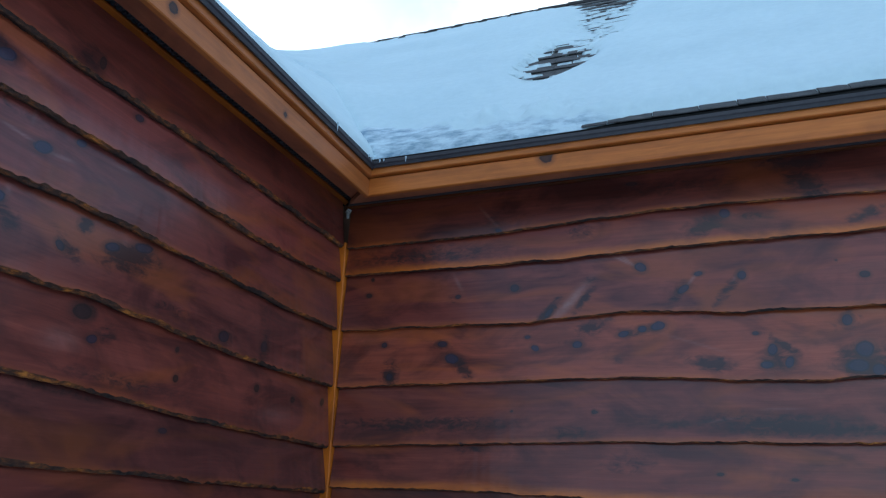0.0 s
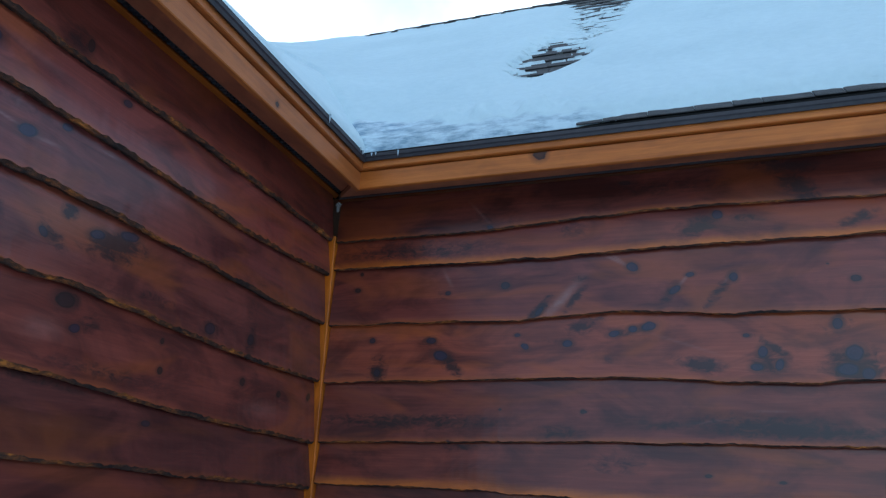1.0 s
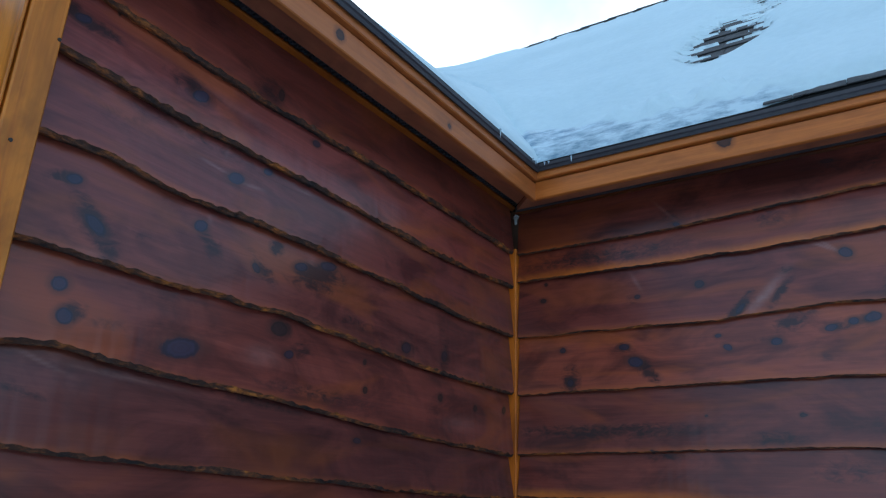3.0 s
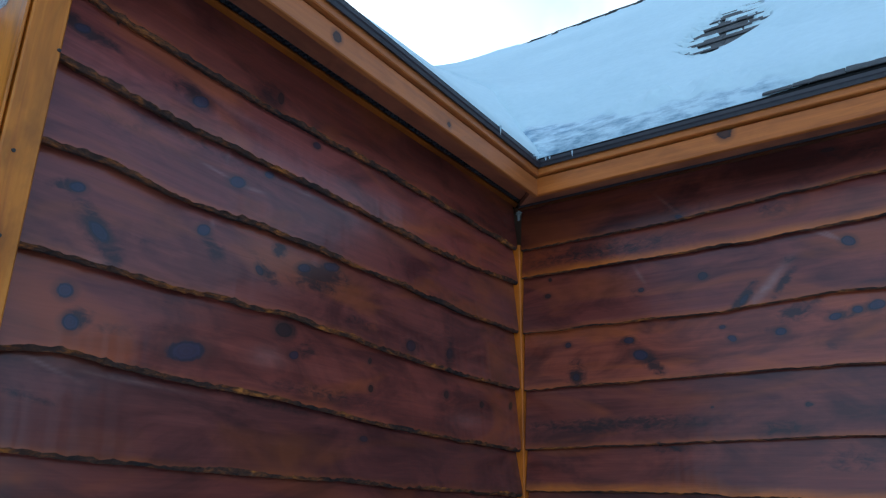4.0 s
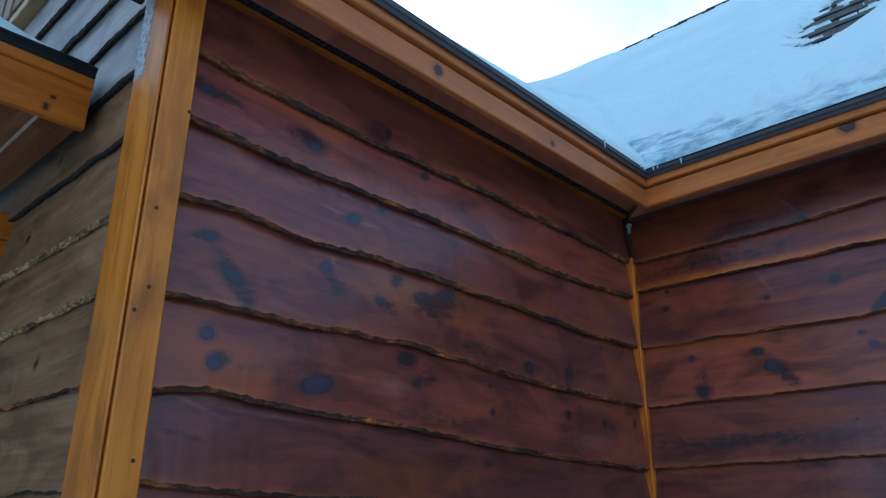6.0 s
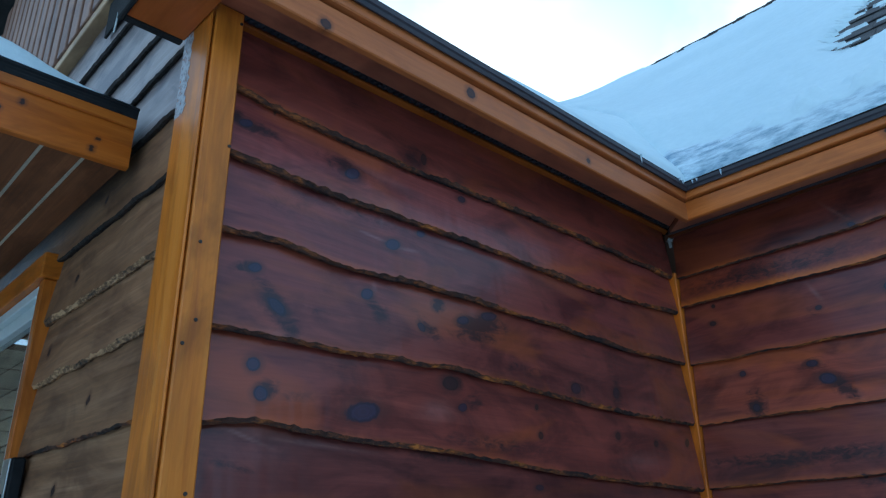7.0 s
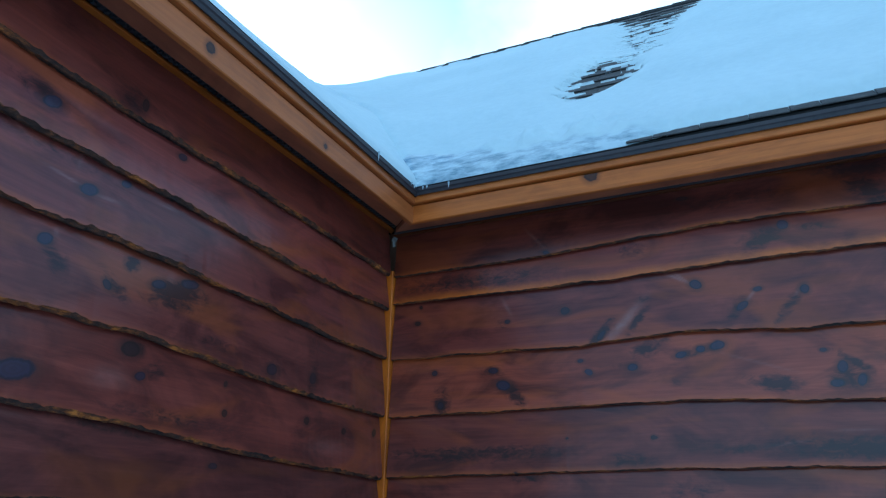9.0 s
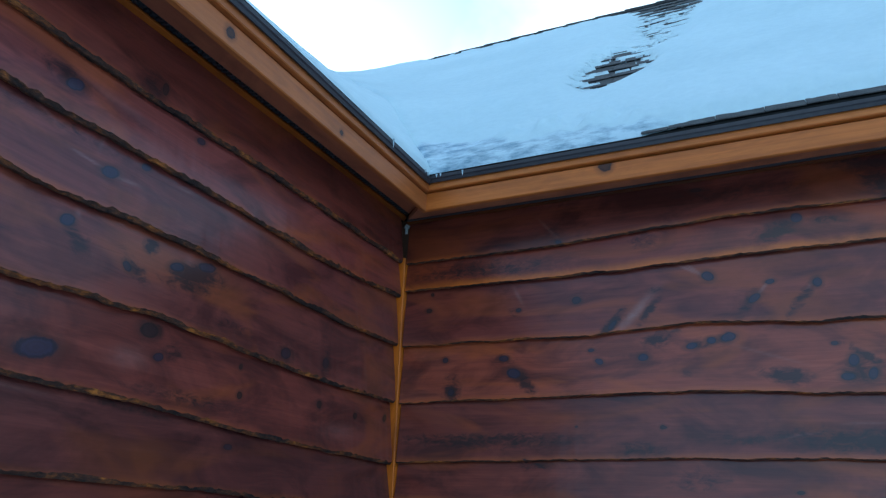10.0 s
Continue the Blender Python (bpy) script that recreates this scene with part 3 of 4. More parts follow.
# Board tones; the first is darkened to paint shade beneath the eave.
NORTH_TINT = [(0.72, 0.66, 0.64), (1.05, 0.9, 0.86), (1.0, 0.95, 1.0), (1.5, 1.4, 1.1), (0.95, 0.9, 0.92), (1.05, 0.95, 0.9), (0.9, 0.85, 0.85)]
NORTH_KNOTS, NORTH_SMEARS, NORTH_PALE = {}, {}, {}
NORTH_KNOTS[0] = ((0.619, 2.254, 0.0134, 0.0074, -0.34, 0.6), (1.387, 2.248, 0.0166, 0.0158, -0.85, 0.9), (1.097, 2.388, 0.0200, 0.0072, -0.05, 0.2),)
NORTH_KNOTS[1] = ((0.619, 2.254, 0.0134, 0.0074, -0.34, 0.6), (0.121, 2.107, 0.0080, 0.0064, -0.79, 0.1), (1.387, 2.248, 0.0166, 0.0158, -0.85, 0.9),)
NORTH_KNOTS[2] = ((0.112, 2.043, 0.0130, 0.0086, -0.19, 0.1), (0.466, 2.017, 0.0104, 0.0080, -0.04, 0.4), (0.675, 2.037, 0.0161, 0.0136, -0.2, 0.4), (0.795, 1.937, 0.0215, 0.0084, 0.86, 0.6), (0.121, 2.107, 0.0080, 0.0064, -0.79, 0.1),
        (1.106, 2.082, 0.0191, 0.0151, -0.5, 0.9), (1.238, 1.995, 0.0220, 0.0106, 0.61, 0.8), (1.287, 2.045, 0.0145, 0.0080, 0.12, 0.7), (1.418, 2.031, 0.0153, 0.0137, 1.52, 0.8), (1.762, 2.009, 0.0145, 0.0113, -0.06, 0.3),
        (1.692, 2.06, 0.0050, 0.0038, -1.22, 0.3),)
NORTH_KNOTS[3] = ((0.184, 1.852, 0.0112, 0.0096, 0.0, 0.5), (0.447, 1.793, 0.0262, 0.0163, -0.23, 1), (0.409, 1.847, 0.0184, 0.0104, -0.06, 0.7), (0.215, 1.734, 0.0138, 0.0126, -1.16, 0.5), (0.745, 1.819, 0.0154, 0.0096, -0.53, 1),
        (0.718, 1.86, 0.0112, 0.0064, 0.0, 0.7), (0.888, 1.826, 0.0176, 0.0128, -0.03, 1), (0.795, 1.937, 0.0215, 0.0084, 0.86, 0.6), (1.041, 1.856, 0.0186, 0.0104, 0.15, 1), (1.1, 1.87, 0.0145, 0.0112, 0.08, 1),
        (1.149, 1.878, 0.0246, 0.0138, 0.25, 1), (1.481, 1.788, 0.0186, 0.0143, 1.33, 0.9), (1.461, 1.741, 0.0185, 0.0112, 0.01, 0.9), (1.525, 1.748, 0.0194, 0.0114, 1.15, 0.9), (1.439, 1.841, 0.0104, 0.0064, -0.05, 0.5),
        (1.729, 1.78, 0.0254, 0.0221, 0.86, 0.9), (1.704, 1.731, 0.0305, 0.0176, 0.03, 0.9), (1.757, 1.718, 0.0187, 0.0158, 0.25, 0.9), (1.697, 1.872, 0.0170, 0.0135, 1.29, 0.7),)
NORTH_KNOTS[4] = ((0.487, 1.502, 0.0064, 0.0056, 0.0, 0.3), (0.937, 1.604, 0.0097, 0.0048, 0.05, 0.3), (0.662, 1.61, 0.0056, 0.0040, 0.0, 0.1), (0.933, 1.605, 0.0076, 0.0068, 0.76, 0.1), (1.757, 1.718, 0.0187, 0.0158, 0.25, 0.9),)
NORTH_KNOTS[5] = ((0.487, 1.502, 0.0064, 0.0056, 0.0, 0.3), (1.298, 1.42, 0.0112, 0.0056, 0.05, 0.1), (1.499, 1.408, 0.0120, 0.0048, 0.03, 0.1),)
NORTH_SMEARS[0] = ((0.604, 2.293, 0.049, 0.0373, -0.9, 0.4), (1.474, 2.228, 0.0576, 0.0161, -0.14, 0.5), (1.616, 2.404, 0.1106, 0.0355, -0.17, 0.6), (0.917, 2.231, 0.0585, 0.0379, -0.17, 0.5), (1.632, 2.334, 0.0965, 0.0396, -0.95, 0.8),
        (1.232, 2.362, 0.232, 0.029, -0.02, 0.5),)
NORTH_SMEARS[1] = ((0.334, 2.187, 0.3121, 0.0409, -0.02, 0.5), (1.322, 2.212, 0.068, 0.0326, 0.42, 0.8), (1.474, 2.228, 0.0576, 0.0161, -0.14, 0.5), (0.917, 2.231, 0.0585, 0.0379, -0.17, 0.5), (1.79, 2.2, 0.0727, 0.0213, 0.41, 0.6),)
NORTH_SMEARS[2] = ((0.938, 1.886, 0.0588, 0.0259, 0.32, 0.8), (0.795, 1.944, 0.0615, 0.0163, 0.8, 1), (0.915, 1.977, 0.0556, 0.0128, 0.91, 0.9), (0.447, 1.998, 0.0452, 0.0309, -1.48, 0.3), (0.936, 2.053, 0.0331, 0.017, -0.1, 0.4),
        (1.214, 1.977, 0.0557, 0.0182, 0.93, 0.6), (1.368, 1.981, 0.0762, 0.0162, 0.91, 0.6), (0.963, 1.897, 0.0598, 0.0196, 0.31, 0.6),)
NORTH_SMEARS[3] = ((0.477, 1.77, 0.0651, 0.0226, -0.78, 0.8), (0.215, 1.74, 0.0491, 0.0319, -1.48, 0.9), (0.409, 1.847, 0.0421, 0.018, -0.06, 0.7), (0.938, 1.886, 0.0588, 0.0259, 0.32, 0.8), (0.843, 1.837, 0.0661, 0.013, -0.04, 0.3),
        (1.305, 1.749, 0.0576, 0.0233, -0.13, 1), (1.514, 1.801, 0.052, 0.0144, -0.67, 0.8), (1.489, 1.752, 0.0523, 0.035, 0.05, 0.7), (1.457, 1.841, 0.0271, 0.01, -0.07, 0.6), (0.963, 1.897, 0.0598, 0.0196, 0.31, 0.6),
        (1.018, 1.77, 0.0212, 0.0149, 0.13, 0.4), (1.099, 1.866, 0.0834, 0.02, 0.1, 0.5), (1.723, 1.743, 0.0727, 0.0557, 0.14, 0.8), (1.697, 1.872, 0.0439, 0.0368, 1.15, 0.6), (1.27, 1.749, 0.0739, 0.0215, -0.41, 0.4),)
NORTH_SMEARS[4] = ((0.343, 1.566, 0.327, 0.025, -0.0, 0.7), (0.531, 1.487, 0.083, 0.018, 0.01, 0.4), (1.487, 1.566, 0.2112, 0.0322, -0.03, 0.85), (0.857, 1.536, 0.085, 0.023, 0.02, 0.6), (1.179, 1.567, 0.085, 0.016, 0.0, 0.5),
        (1.579, 1.55, 0.309, 0.025, 0.0, 0.6),)
NORTH_SMEARS[5] = ((0.531, 1.487, 0.083, 0.018, 0.01, 0.4), (1.029, 1.448, 0.1011, 0.0409, 0.03, 0.4),)
NORTH_PALE[0] = ((0.581, 2.312, 0.0497, 0.0042, -0.87, 0.4),)
NORTH_PALE[1] = ((1.052, 2.11, 0.0458, 0.0045, -0.55, 0.7), (1.072, 2.104, 0.0396, 0.0043, -0.75, 0.7),)
NORTH_PALE[2] = ((0.867, 1.97, 0.0842, 0.0148, 0.83, 0.85), (1.052, 2.11, 0.0458, 0.0045, -0.55, 0.7), (0.463, 2.072, 0.0309, 0.0062, -1.06, 0.4), (1.072, 2.104, 0.0396, 0.0043, -0.75, 0.7), (1.265, 2.024, 0.0333, 0.0049, 0.85, 0.6),
        (1.398, 2.023, 0.02, 0.0042, 0.93, 0.5),)
NORTH_PALE[3] = ((1.265, 1.814, 0.0946, 0.0041, -0.35, 0.25),)
NORTH_PALE[4] = ((1.312, 1.577, 0.0556, 0.003, 0.14, 0.35), (1.485, 1.609, 0.051, 0.003, 0.0, 0.35),)
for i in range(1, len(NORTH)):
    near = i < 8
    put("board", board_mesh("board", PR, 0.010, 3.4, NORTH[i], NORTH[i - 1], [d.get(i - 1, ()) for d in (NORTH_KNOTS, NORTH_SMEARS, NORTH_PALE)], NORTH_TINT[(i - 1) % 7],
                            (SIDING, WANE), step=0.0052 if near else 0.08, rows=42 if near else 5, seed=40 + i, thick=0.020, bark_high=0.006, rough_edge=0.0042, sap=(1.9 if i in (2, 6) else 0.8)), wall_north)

SOUTH = [3.00, 2.80, 2.595, 2.447, 2.275, 2.106, 1.920, 1.751, 1.571, 1.385, 1.2, 1.0, 0.8, 0.6, 0.4, 0.2, 0.02]
for i in range(1, len(SOUTH)):
    left = -0.937 if 5 < i < 12 else -3.2 if i < 4 else -2.3
    tilt = 0.02 * noise.noise((i * 3.1, 0, 0))
    put("board", board_mesh("board", PS, left, -0.085, lambda u, i=i, t=tilt: SOUTH[i] + t * (u + 0.5), lambda u, i=i: SOUTH[i - 1] + 0.005,
                            [[(-0.45 - 0.13 * i % 0.5, SOUTH[i] + 0.09, 0.012, 0.014, 0.0, 0.2)] if i > 4 else (), (), ()], (1 + 0.1 * math.sin(i * 2.1),) * 3,
                            (FROSTED if i < 5 else GREYED, WANE_GREY if i in (6, 7) else WANE if i == 8 else WANE_DARK), step=0.010, rows=9, seed=80 + i, rough_edge=0.007, bark_high=0.013 if i in (6, 7) else 0.007), wall_south)

# ---- inside corner bead ----
put("corner_trim", box_mesh("corner_trim", (-0.03, -0.0075, 0.05), (0.0075, 0.03, 2.262), TRIM, c=0.003, tint=(1.0, 0.8, 0.55)), None,
    "slim orange-stained wooden bead in the inside wall corner", "trim", kind="structure")

# ---- outside corner: two upright boards on the west face side, two on the south face side ----
post = empty("corner_post", "golden-stained wooden corner boards at the outside house corner", "corner trim", "structure")
put("corner_board", box_mesh("corner_board", (-0.02, -1.875, 0.03), (0.030, -1.813, 2.412), TRIM, c=0.003, tint=(0.95, 0.9, 0.85)), post, "upright golden board with nail heads")
put("corner_board", box_mesh("corner_board", (-0.098, -1.884, 0.03), (0.026, -1.8785, 2.394), TRIM, c=0.002, tint=(1.0, 0.95, 0.9)), post, "golden board facing the porch, under a pale glare film")
# Whitish film paints the sky's glare on the board's upper end.
film, fn = [], 24
for i in range(fn + 1):
    z = 2.175 + 0.218 * i / fn
    reach = 0.050
    film += [(-0.096, -1.8848, z), (-0.096 + reach * (0.85 + 0.3 * noise.noise((z * 60, 2, 0))), -1.8848, z)]
put("sky_glare", mesh_of("sky_glare", film, [(2 * i, 2 * i + 1, 2 * i + 3, 2 * i + 2) for i in range(fn)], [SKY_GLARE]), post, "thin whitish film painted as sky glare on the wood")
nail = bmesh.new()
bmesh.ops.create_cone(nail, cap_ends=True, segments=10, radius1=0.0040, radius2=0.0032, depth=0.003)
nail_mesh = bpy.data.meshes.new("nail_head")
nail.to_mesh(nail_mesh)
nail_mesh.materials.append(NAIL)
for y, z in ((-1.854, 1.871), (-1.846, 1.724), (-1.865, 1.679), (-1.830, 1.434), (-1.818, 2.085), (-1.819, 2.383)):
    ob = put("nail_head", nail_mesh, post)
    ob.matrix_basis = pose(0.0305, y, z, 0, 90, 0)


# ---- eaves ----
def eave(name, P, u0, u1, mitre, rise, label, knots, tint=(1, 1, 1), up=0.0):
    e = empty(name, label, "eave", "structure")
    put("fascia_board", run_mesh("fascia_board", P, u0, u1, rect(0.150, 0.170, 2.372, 2.440, cuts=7), FASCIA, mitre, rise, step=0.012, tint=tint, knots=knots), e, "orange-stained fascia board with blue-grey knots")
    put("fascia_strip", run_mesh("fascia_strip", P, u0, u1, rect(0.152, 0.183, 2.445, 2.476), FASCIA, mitre, rise, tint=tuple(0.95 * c for c in tint)), e, "narrow stained strip standing proud of the fascia")
    put("drip_edge", run_mesh("drip_edge", P, u0, u1, [(0.150, 2.477), (0.185, 2.477), (0.188, 2.468), (0.192, 2.468), (0.195, 2.478), (0.199, 2.482), (0.199, 2.494), (0.150, 2.490)], DRIP, mitre, rise), e, "dark purplish-brown metal drip edge")
    put("soffit_board", run_mesh("soffit_board", P, u0, u1, rect(0.024 if mitre == "end" else 0.0205, 0.151, 2.400 + up, 2.420 + up, 0.001), SOFFIT, mitre, rise), e, "dark red-brown soffit board")
    # The north strip's dark tint paints the shade under its eave.
    put("frieze_strip", run_mesh("frieze_strip", P, u0, u1, rect(-0.026, 0.002, 2.394 + up, 2.4005 + up, 0.001), TRIM, mitre, rise, tint=(0.6, 0.45, 0.4) if mitre == "end" else (0.2, 0.13, 0.14)), e, "thin orange-brown strip along the wall top, shade painted on the north one")
    verts, faces = [], []
    start, stop = (-1.80, -0.03) if mitre == "end" else (0.03, u1)
    base = run_mesh("vent", P, max(u0, -1.80), u1, rect(0.004, 0.0235, 2.402 + up, 2.420 + up, 0.001) if mitre == "end" else rect(0.004, 0.020, 2.398 + up, 2.420 + up, 0.001), VENT if mitre == "end" else DRIP, mitre, rise)
    vent = put("soffit_vent", base, e, "black ribbed continuous soffit vent" if mitre == "end" else "dark brown soffit vent strip")
    if mitre == "start":
        return e
    n = int((stop - start) / 0.018)
    for i in range(n):
        c = start + (i + 0.5) * (stop - start) / n
        k = len(verts)
        for du in (-0.0055, 0.0055):
            for o, z in ((0.006, 2.404), (0.008, 2.397), (0.020, 2.397), (0.022, 2.404)):
                verts.append(P(c + du * (0.6 if z < 2.400 else 1), o, z + up + rise * c))
        faces += [(k + 0, k + 1, k + 5, k + 4), (k + 1, k + 2, k + 6, k + 5), (k + 2, k + 3, k + 7, k + 6), (k, k + 1, k + 2, k + 3), (k + 4, k + 5, k + 6, k + 7)]
    put("vent_ribs", outward(mesh_of("vent_ribs", verts, faces, [VENT])), vent, kind="stuff")
    return e


# Fascia tints paint in each side's light: bluer on the west, warmer north.
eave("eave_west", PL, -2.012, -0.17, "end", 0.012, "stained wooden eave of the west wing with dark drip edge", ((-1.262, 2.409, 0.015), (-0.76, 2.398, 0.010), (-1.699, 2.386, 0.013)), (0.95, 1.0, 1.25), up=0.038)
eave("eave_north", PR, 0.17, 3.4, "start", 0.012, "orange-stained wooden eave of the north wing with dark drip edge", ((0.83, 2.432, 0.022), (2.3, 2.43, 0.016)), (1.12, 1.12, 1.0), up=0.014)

# the boxed end of the west eave, past the gable wall
cornice = empty("cornice_return", "boxed stained wooden end of the west eave over the corner boards", "eave", "structure")
put("bottom_board", box_mesh("bottom_board", (-0.098, -2.012, 2.378), (0.149, -1.886, 2.396), FASCIA, c=0.002, tint=(0.8, 0.66, 0.55)), cornice)
put("side_board", box_mesh("side_board", (-0.116, -2.012, 2.374), (-0.099, -1.888, 2.72), DECK, c=0.002), cornice, "black metal side of the boxed eave")
put("end_board", box_mesh("end_board", (-0.116, -2.024, 2.37), (0.168, -2.013, 2.48), DECK, c=0.003), cornice)

# ---- roofs at 45 degrees ----
EDGE, BASE, RIDGE, RISE = 0.196, 2.500, 2.30, 0.012


def slab(name, corners, thick, mat, label):
    top = [Vector(c) for c in corners]
    n = (top[1] - top[0]).cross(top[2] - top[0]).normalized()
    n = n if n.z > 0 else -n
    low = [c - n * thick for c in top]
    return put(name, outward(mesh_of(name, [*top, *low], [(0, 1, 2, 3), (4, 5, 6, 7), (0, 1, 5, 4), (1, 2, 6, 5), (2, 3, 7, 6), (3, 0, 4, 7)], [mat])), None, label, "roof", kind="structure")


RZ = BASE + RIDGE
roof_north = slab("roof_north_front", [(-2.3, -EDGE, BASE - 2.3 * RISE), (3.5, -EDGE, BASE + 3.5 * RISE), (3.5, RIDGE - EDGE, RZ + 3.5 * RISE), (-2.3, RIDGE - EDGE, RZ - 2.3 * RISE)], 0.02, DECK, "snow-covered dark shingle roof slope over the north wall")
slab("roof_north_rear", [(-2.3, 2 * RIDGE - EDGE, BASE), (3.5, 2 * RIDGE - EDGE, BASE), (3.5, RIDGE - EDGE + 0.003, RZ), (-2.3, RIDGE - EDGE + 0.003, RZ)], 0.02, DECK, "dark shingle roof slope on the far side of the north wing")
slab("roof_west_front", [(EDGE, -2.03, BASE - 2.03 * RISE), (EDGE, 2.2, BASE + 2.2 * RISE), (EDGE - RIDGE, 2.2, RZ + 2.2 * RISE), (EDGE - RIDGE, -2.03, RZ - 2.03 * RISE)], 0.02, DECK, "snow-covered dark shingle roof slope over the west wall")
slab("roof_west_rear", [(EDGE - 2 * RIDGE, -2.03, BASE), (EDGE - 2 * RIDGE, 4.5, BASE), (EDGE - RIDGE - 0.003, 4.5, RZ), (EDGE - RIDGE - 0.003, -2.03, RZ)], 0.02, DECK, "dark shingle roof slope on the far side of the west wing")
C45 = math.sqrt(0.5)


def north_roof(x, s, h=0.0):
    return (x, -EDGE + s * C45, BASE + s * C45 + h * 1.4 + RISE * x)


def west_roof(y, s, h=0.0):
    return (EDGE - s * C45, y, BASE + s * C45 + h * 1.4 + RISE * y)


# ---- snow on the roofs ----
def fbm(*p):
    return noise.noise(p) + 0.5 * noise.noise([q * 2.1 for q in p]) + 0.25 * noise.noise([q * 4.3 for q in p])


def step_up(a, lo, hi):
    t = min(1.0, max(0.0, (a - lo) / (hi - lo)))
    return t * t * (3 - 2 * t)


def valley(a, s):
    """Drifted snow that rounds out the valley between the two slopes."""
    w = 0.02 + 0.24 * step_up(s, -0.02, 0.75)
    return w * math.log(1 + math.exp(-abs(a) / w)) / 1.4


def snow_depth(x, s):
    """Depth of the snow on the north slope; below nought the shingles show."""
    brink = -0.030 + 0.080 * step_up(x, 0.80, 1.20) + 0.014 * fbm(x * 9, 1, 2) + 0.009 * fbm(x * 40, 5, 2)
    d = 0.050 + 0.010 * fbm(x * 1.6, s * 1.6, 0) + 0.0055 * fbm(x * 6, s * 5 - x * 3, 3)
    d *= 1 - math.exp(-max(0.0, s - brink) / 0.014)
    if s < brink:
        d = -0.02
    d += 0.05 * math.exp(-((x - 0.72) / 0.3) ** 2 - ((s - 0.13) / 0.07) ** 2) * max(0.0, 0.3 + fbm(x * 12, s * 12, 7))
    lean = x - 0.765 + 0.14 * max(0.0, 1.1 - s) + 0.05 * max(0.0, s - 1.2)
    slim = 0.20 - 0.10 * max(0.0, s - 1.15) - 0.10 * max(0.0, 0.95 - s)
    bare = math.exp(-(lean / max(0.05, slim)) ** 2 * 1.2 - ((s - 1.14) / 0.48) ** 2 * 1.2)
    band = math.exp(-((x - 0.90 - 0.03 * (s - 1.5)) / (0.19 + 0.04 * max(0.0, s - 1.4))) ** 2) * step_up(s, 1.15, 1.6)
    d *= 1 - 0.70 * step_up(max(bare, 0.8 * band), 0.10, 0.50)
    streak = fbm(x * 4.5, s * 44, 9) + 0.6 * fbm(x * 13, s * 20, 4)
    if bare * (1 + 0.75 * streak) > 0.41 or band * (0.42 + 0.26 * step_up(s, 2.0, 2.9)) * (1 + 1.3 * streak) > 0.40:
        d = -0.02
    top = 3.19 + 0.05 * fbm(x * 2.5, 3, 1) + 0.025 * fbm(x * 14, 2, 6) + 0.25 * step_up(-x, 0.9, 1.3) - 0.10 * step_up(x, 0.3, 0.7)
    d *= 1 - (0.5 + 0.25 * step_up(x, -1.3, -0.9)) * step_up(s, 2.3, 3.0)
    d -= 0.03 * step_up(s, top - 0.05, top + 0.05)
    inset = (s * C45) - (EDGE - x)      # past the valley
    return d + valley(inset, s)


xs = np.r_[np.arange(-2.3, 0.1, 0.026), np.arange(0.1, 1.4, 0.0105), np.arange(1.4, 2.3, 0.014), np.arange(2.3, 3.45, 0.03)]
ss = np.r_[0.005, np.arange(0.009, 0.30, 0.0105), np.arange(0.30, 0.62, 0.016), np.arange(0.62, 3.25, 0.0075)]
verts, keep, ice, deep = [], {}, [], []
for i, x in enumerate(xs):
    for j, s in enumerate(ss):
        if s * C45 - (EDGE - x) < -0.20:
            continue
        keep[i, j] = len(verts)
        d = snow_depth(float(x), float(s))
        d = d * (1 - math.exp(-(float(s) + 0.010) / 0.045)) if d > 0 else -0.008
        lip = max(0.05, 0.165 - 0.36 * abs(float(x) - 0.22)) * (1 + 0.30 * noise.noise((float(x) * 5, 0, 0)) + 0.22 * noise.noise((float(x) * 19, 4, 0)))
        ice.append((1 - step_up(float(s), lip * 0.85, lip * 1.1)) * step_up(1.12 - x, 0.0, 0.2))
        if j == 0:
            d = -0.002 if d > 0 else -0.008
        deep.append(d)
        verts.append(north_roof(float(x), float(s), max(d, -0.008)))
faces = []
for i in range(len(xs) - 1):
    for j in range(len(ss) - 1):
        q = [(i, j), (i + 1, j), (i + 1, j + 1), (i, j + 1)]
        if all(k in keep for k in q):
            if all(deep[keep[k]] < -0.0075 for k in q):
                continue
            faces.append(tuple(keep[k] for k in q))
put("roof_snow", mesh_of("roof_snow", verts, faces, [SNOW], smooth=True, ice=ice), None, "smooth bluish-white snow lying on the north roof slope, melted through in one patch", "snow", kind="stuff")

ys = np.arange(-2.03, 2.2, 0.03)
ss = np.r_[0.004, np.arange(0.009, 0.3, 0.012), np.arange(0.3, 3.3, 0.05)]
verts, faces, keep = [], [], {}
for i, y in enumerate(ys):
    for j, s in enumerate(ss):
        a = s * C45 - (y + EDGE)
        if a < -0.20:
            continue
        y, s = float(y), float(s)
        keep[i, j] = len(verts)
        brink = -0.012 + 0.008 * fbm(y * 6, 3, 2) + 0.005 * fbm(y * 25, 1, 2)
        d = (0.032 + 0.008 * fbm(y * 2, s * 2, 5)) * (1 - math.exp(-max(0.0, s - brink) / 0.04)) - (0.015 if s < brink else 0)
        d = d * max(step_up(y, -1.3, -0.6), step_up(s, 0.3, 0.8)) + valley(a, s)
        if d < 0.006:
            d = -0.01
        verts.append(west_roof(y, s, -0.002 if j == 0 else d))
for i in range(len(ys) - 1):
    for j in range(len(ss) - 1):
        q = [(i, j), (i, j + 1), (i + 1, j + 1), (i + 1, j)]
        if all(k in keep for k in q):
            faces.append(tuple(keep[k] for k in q))
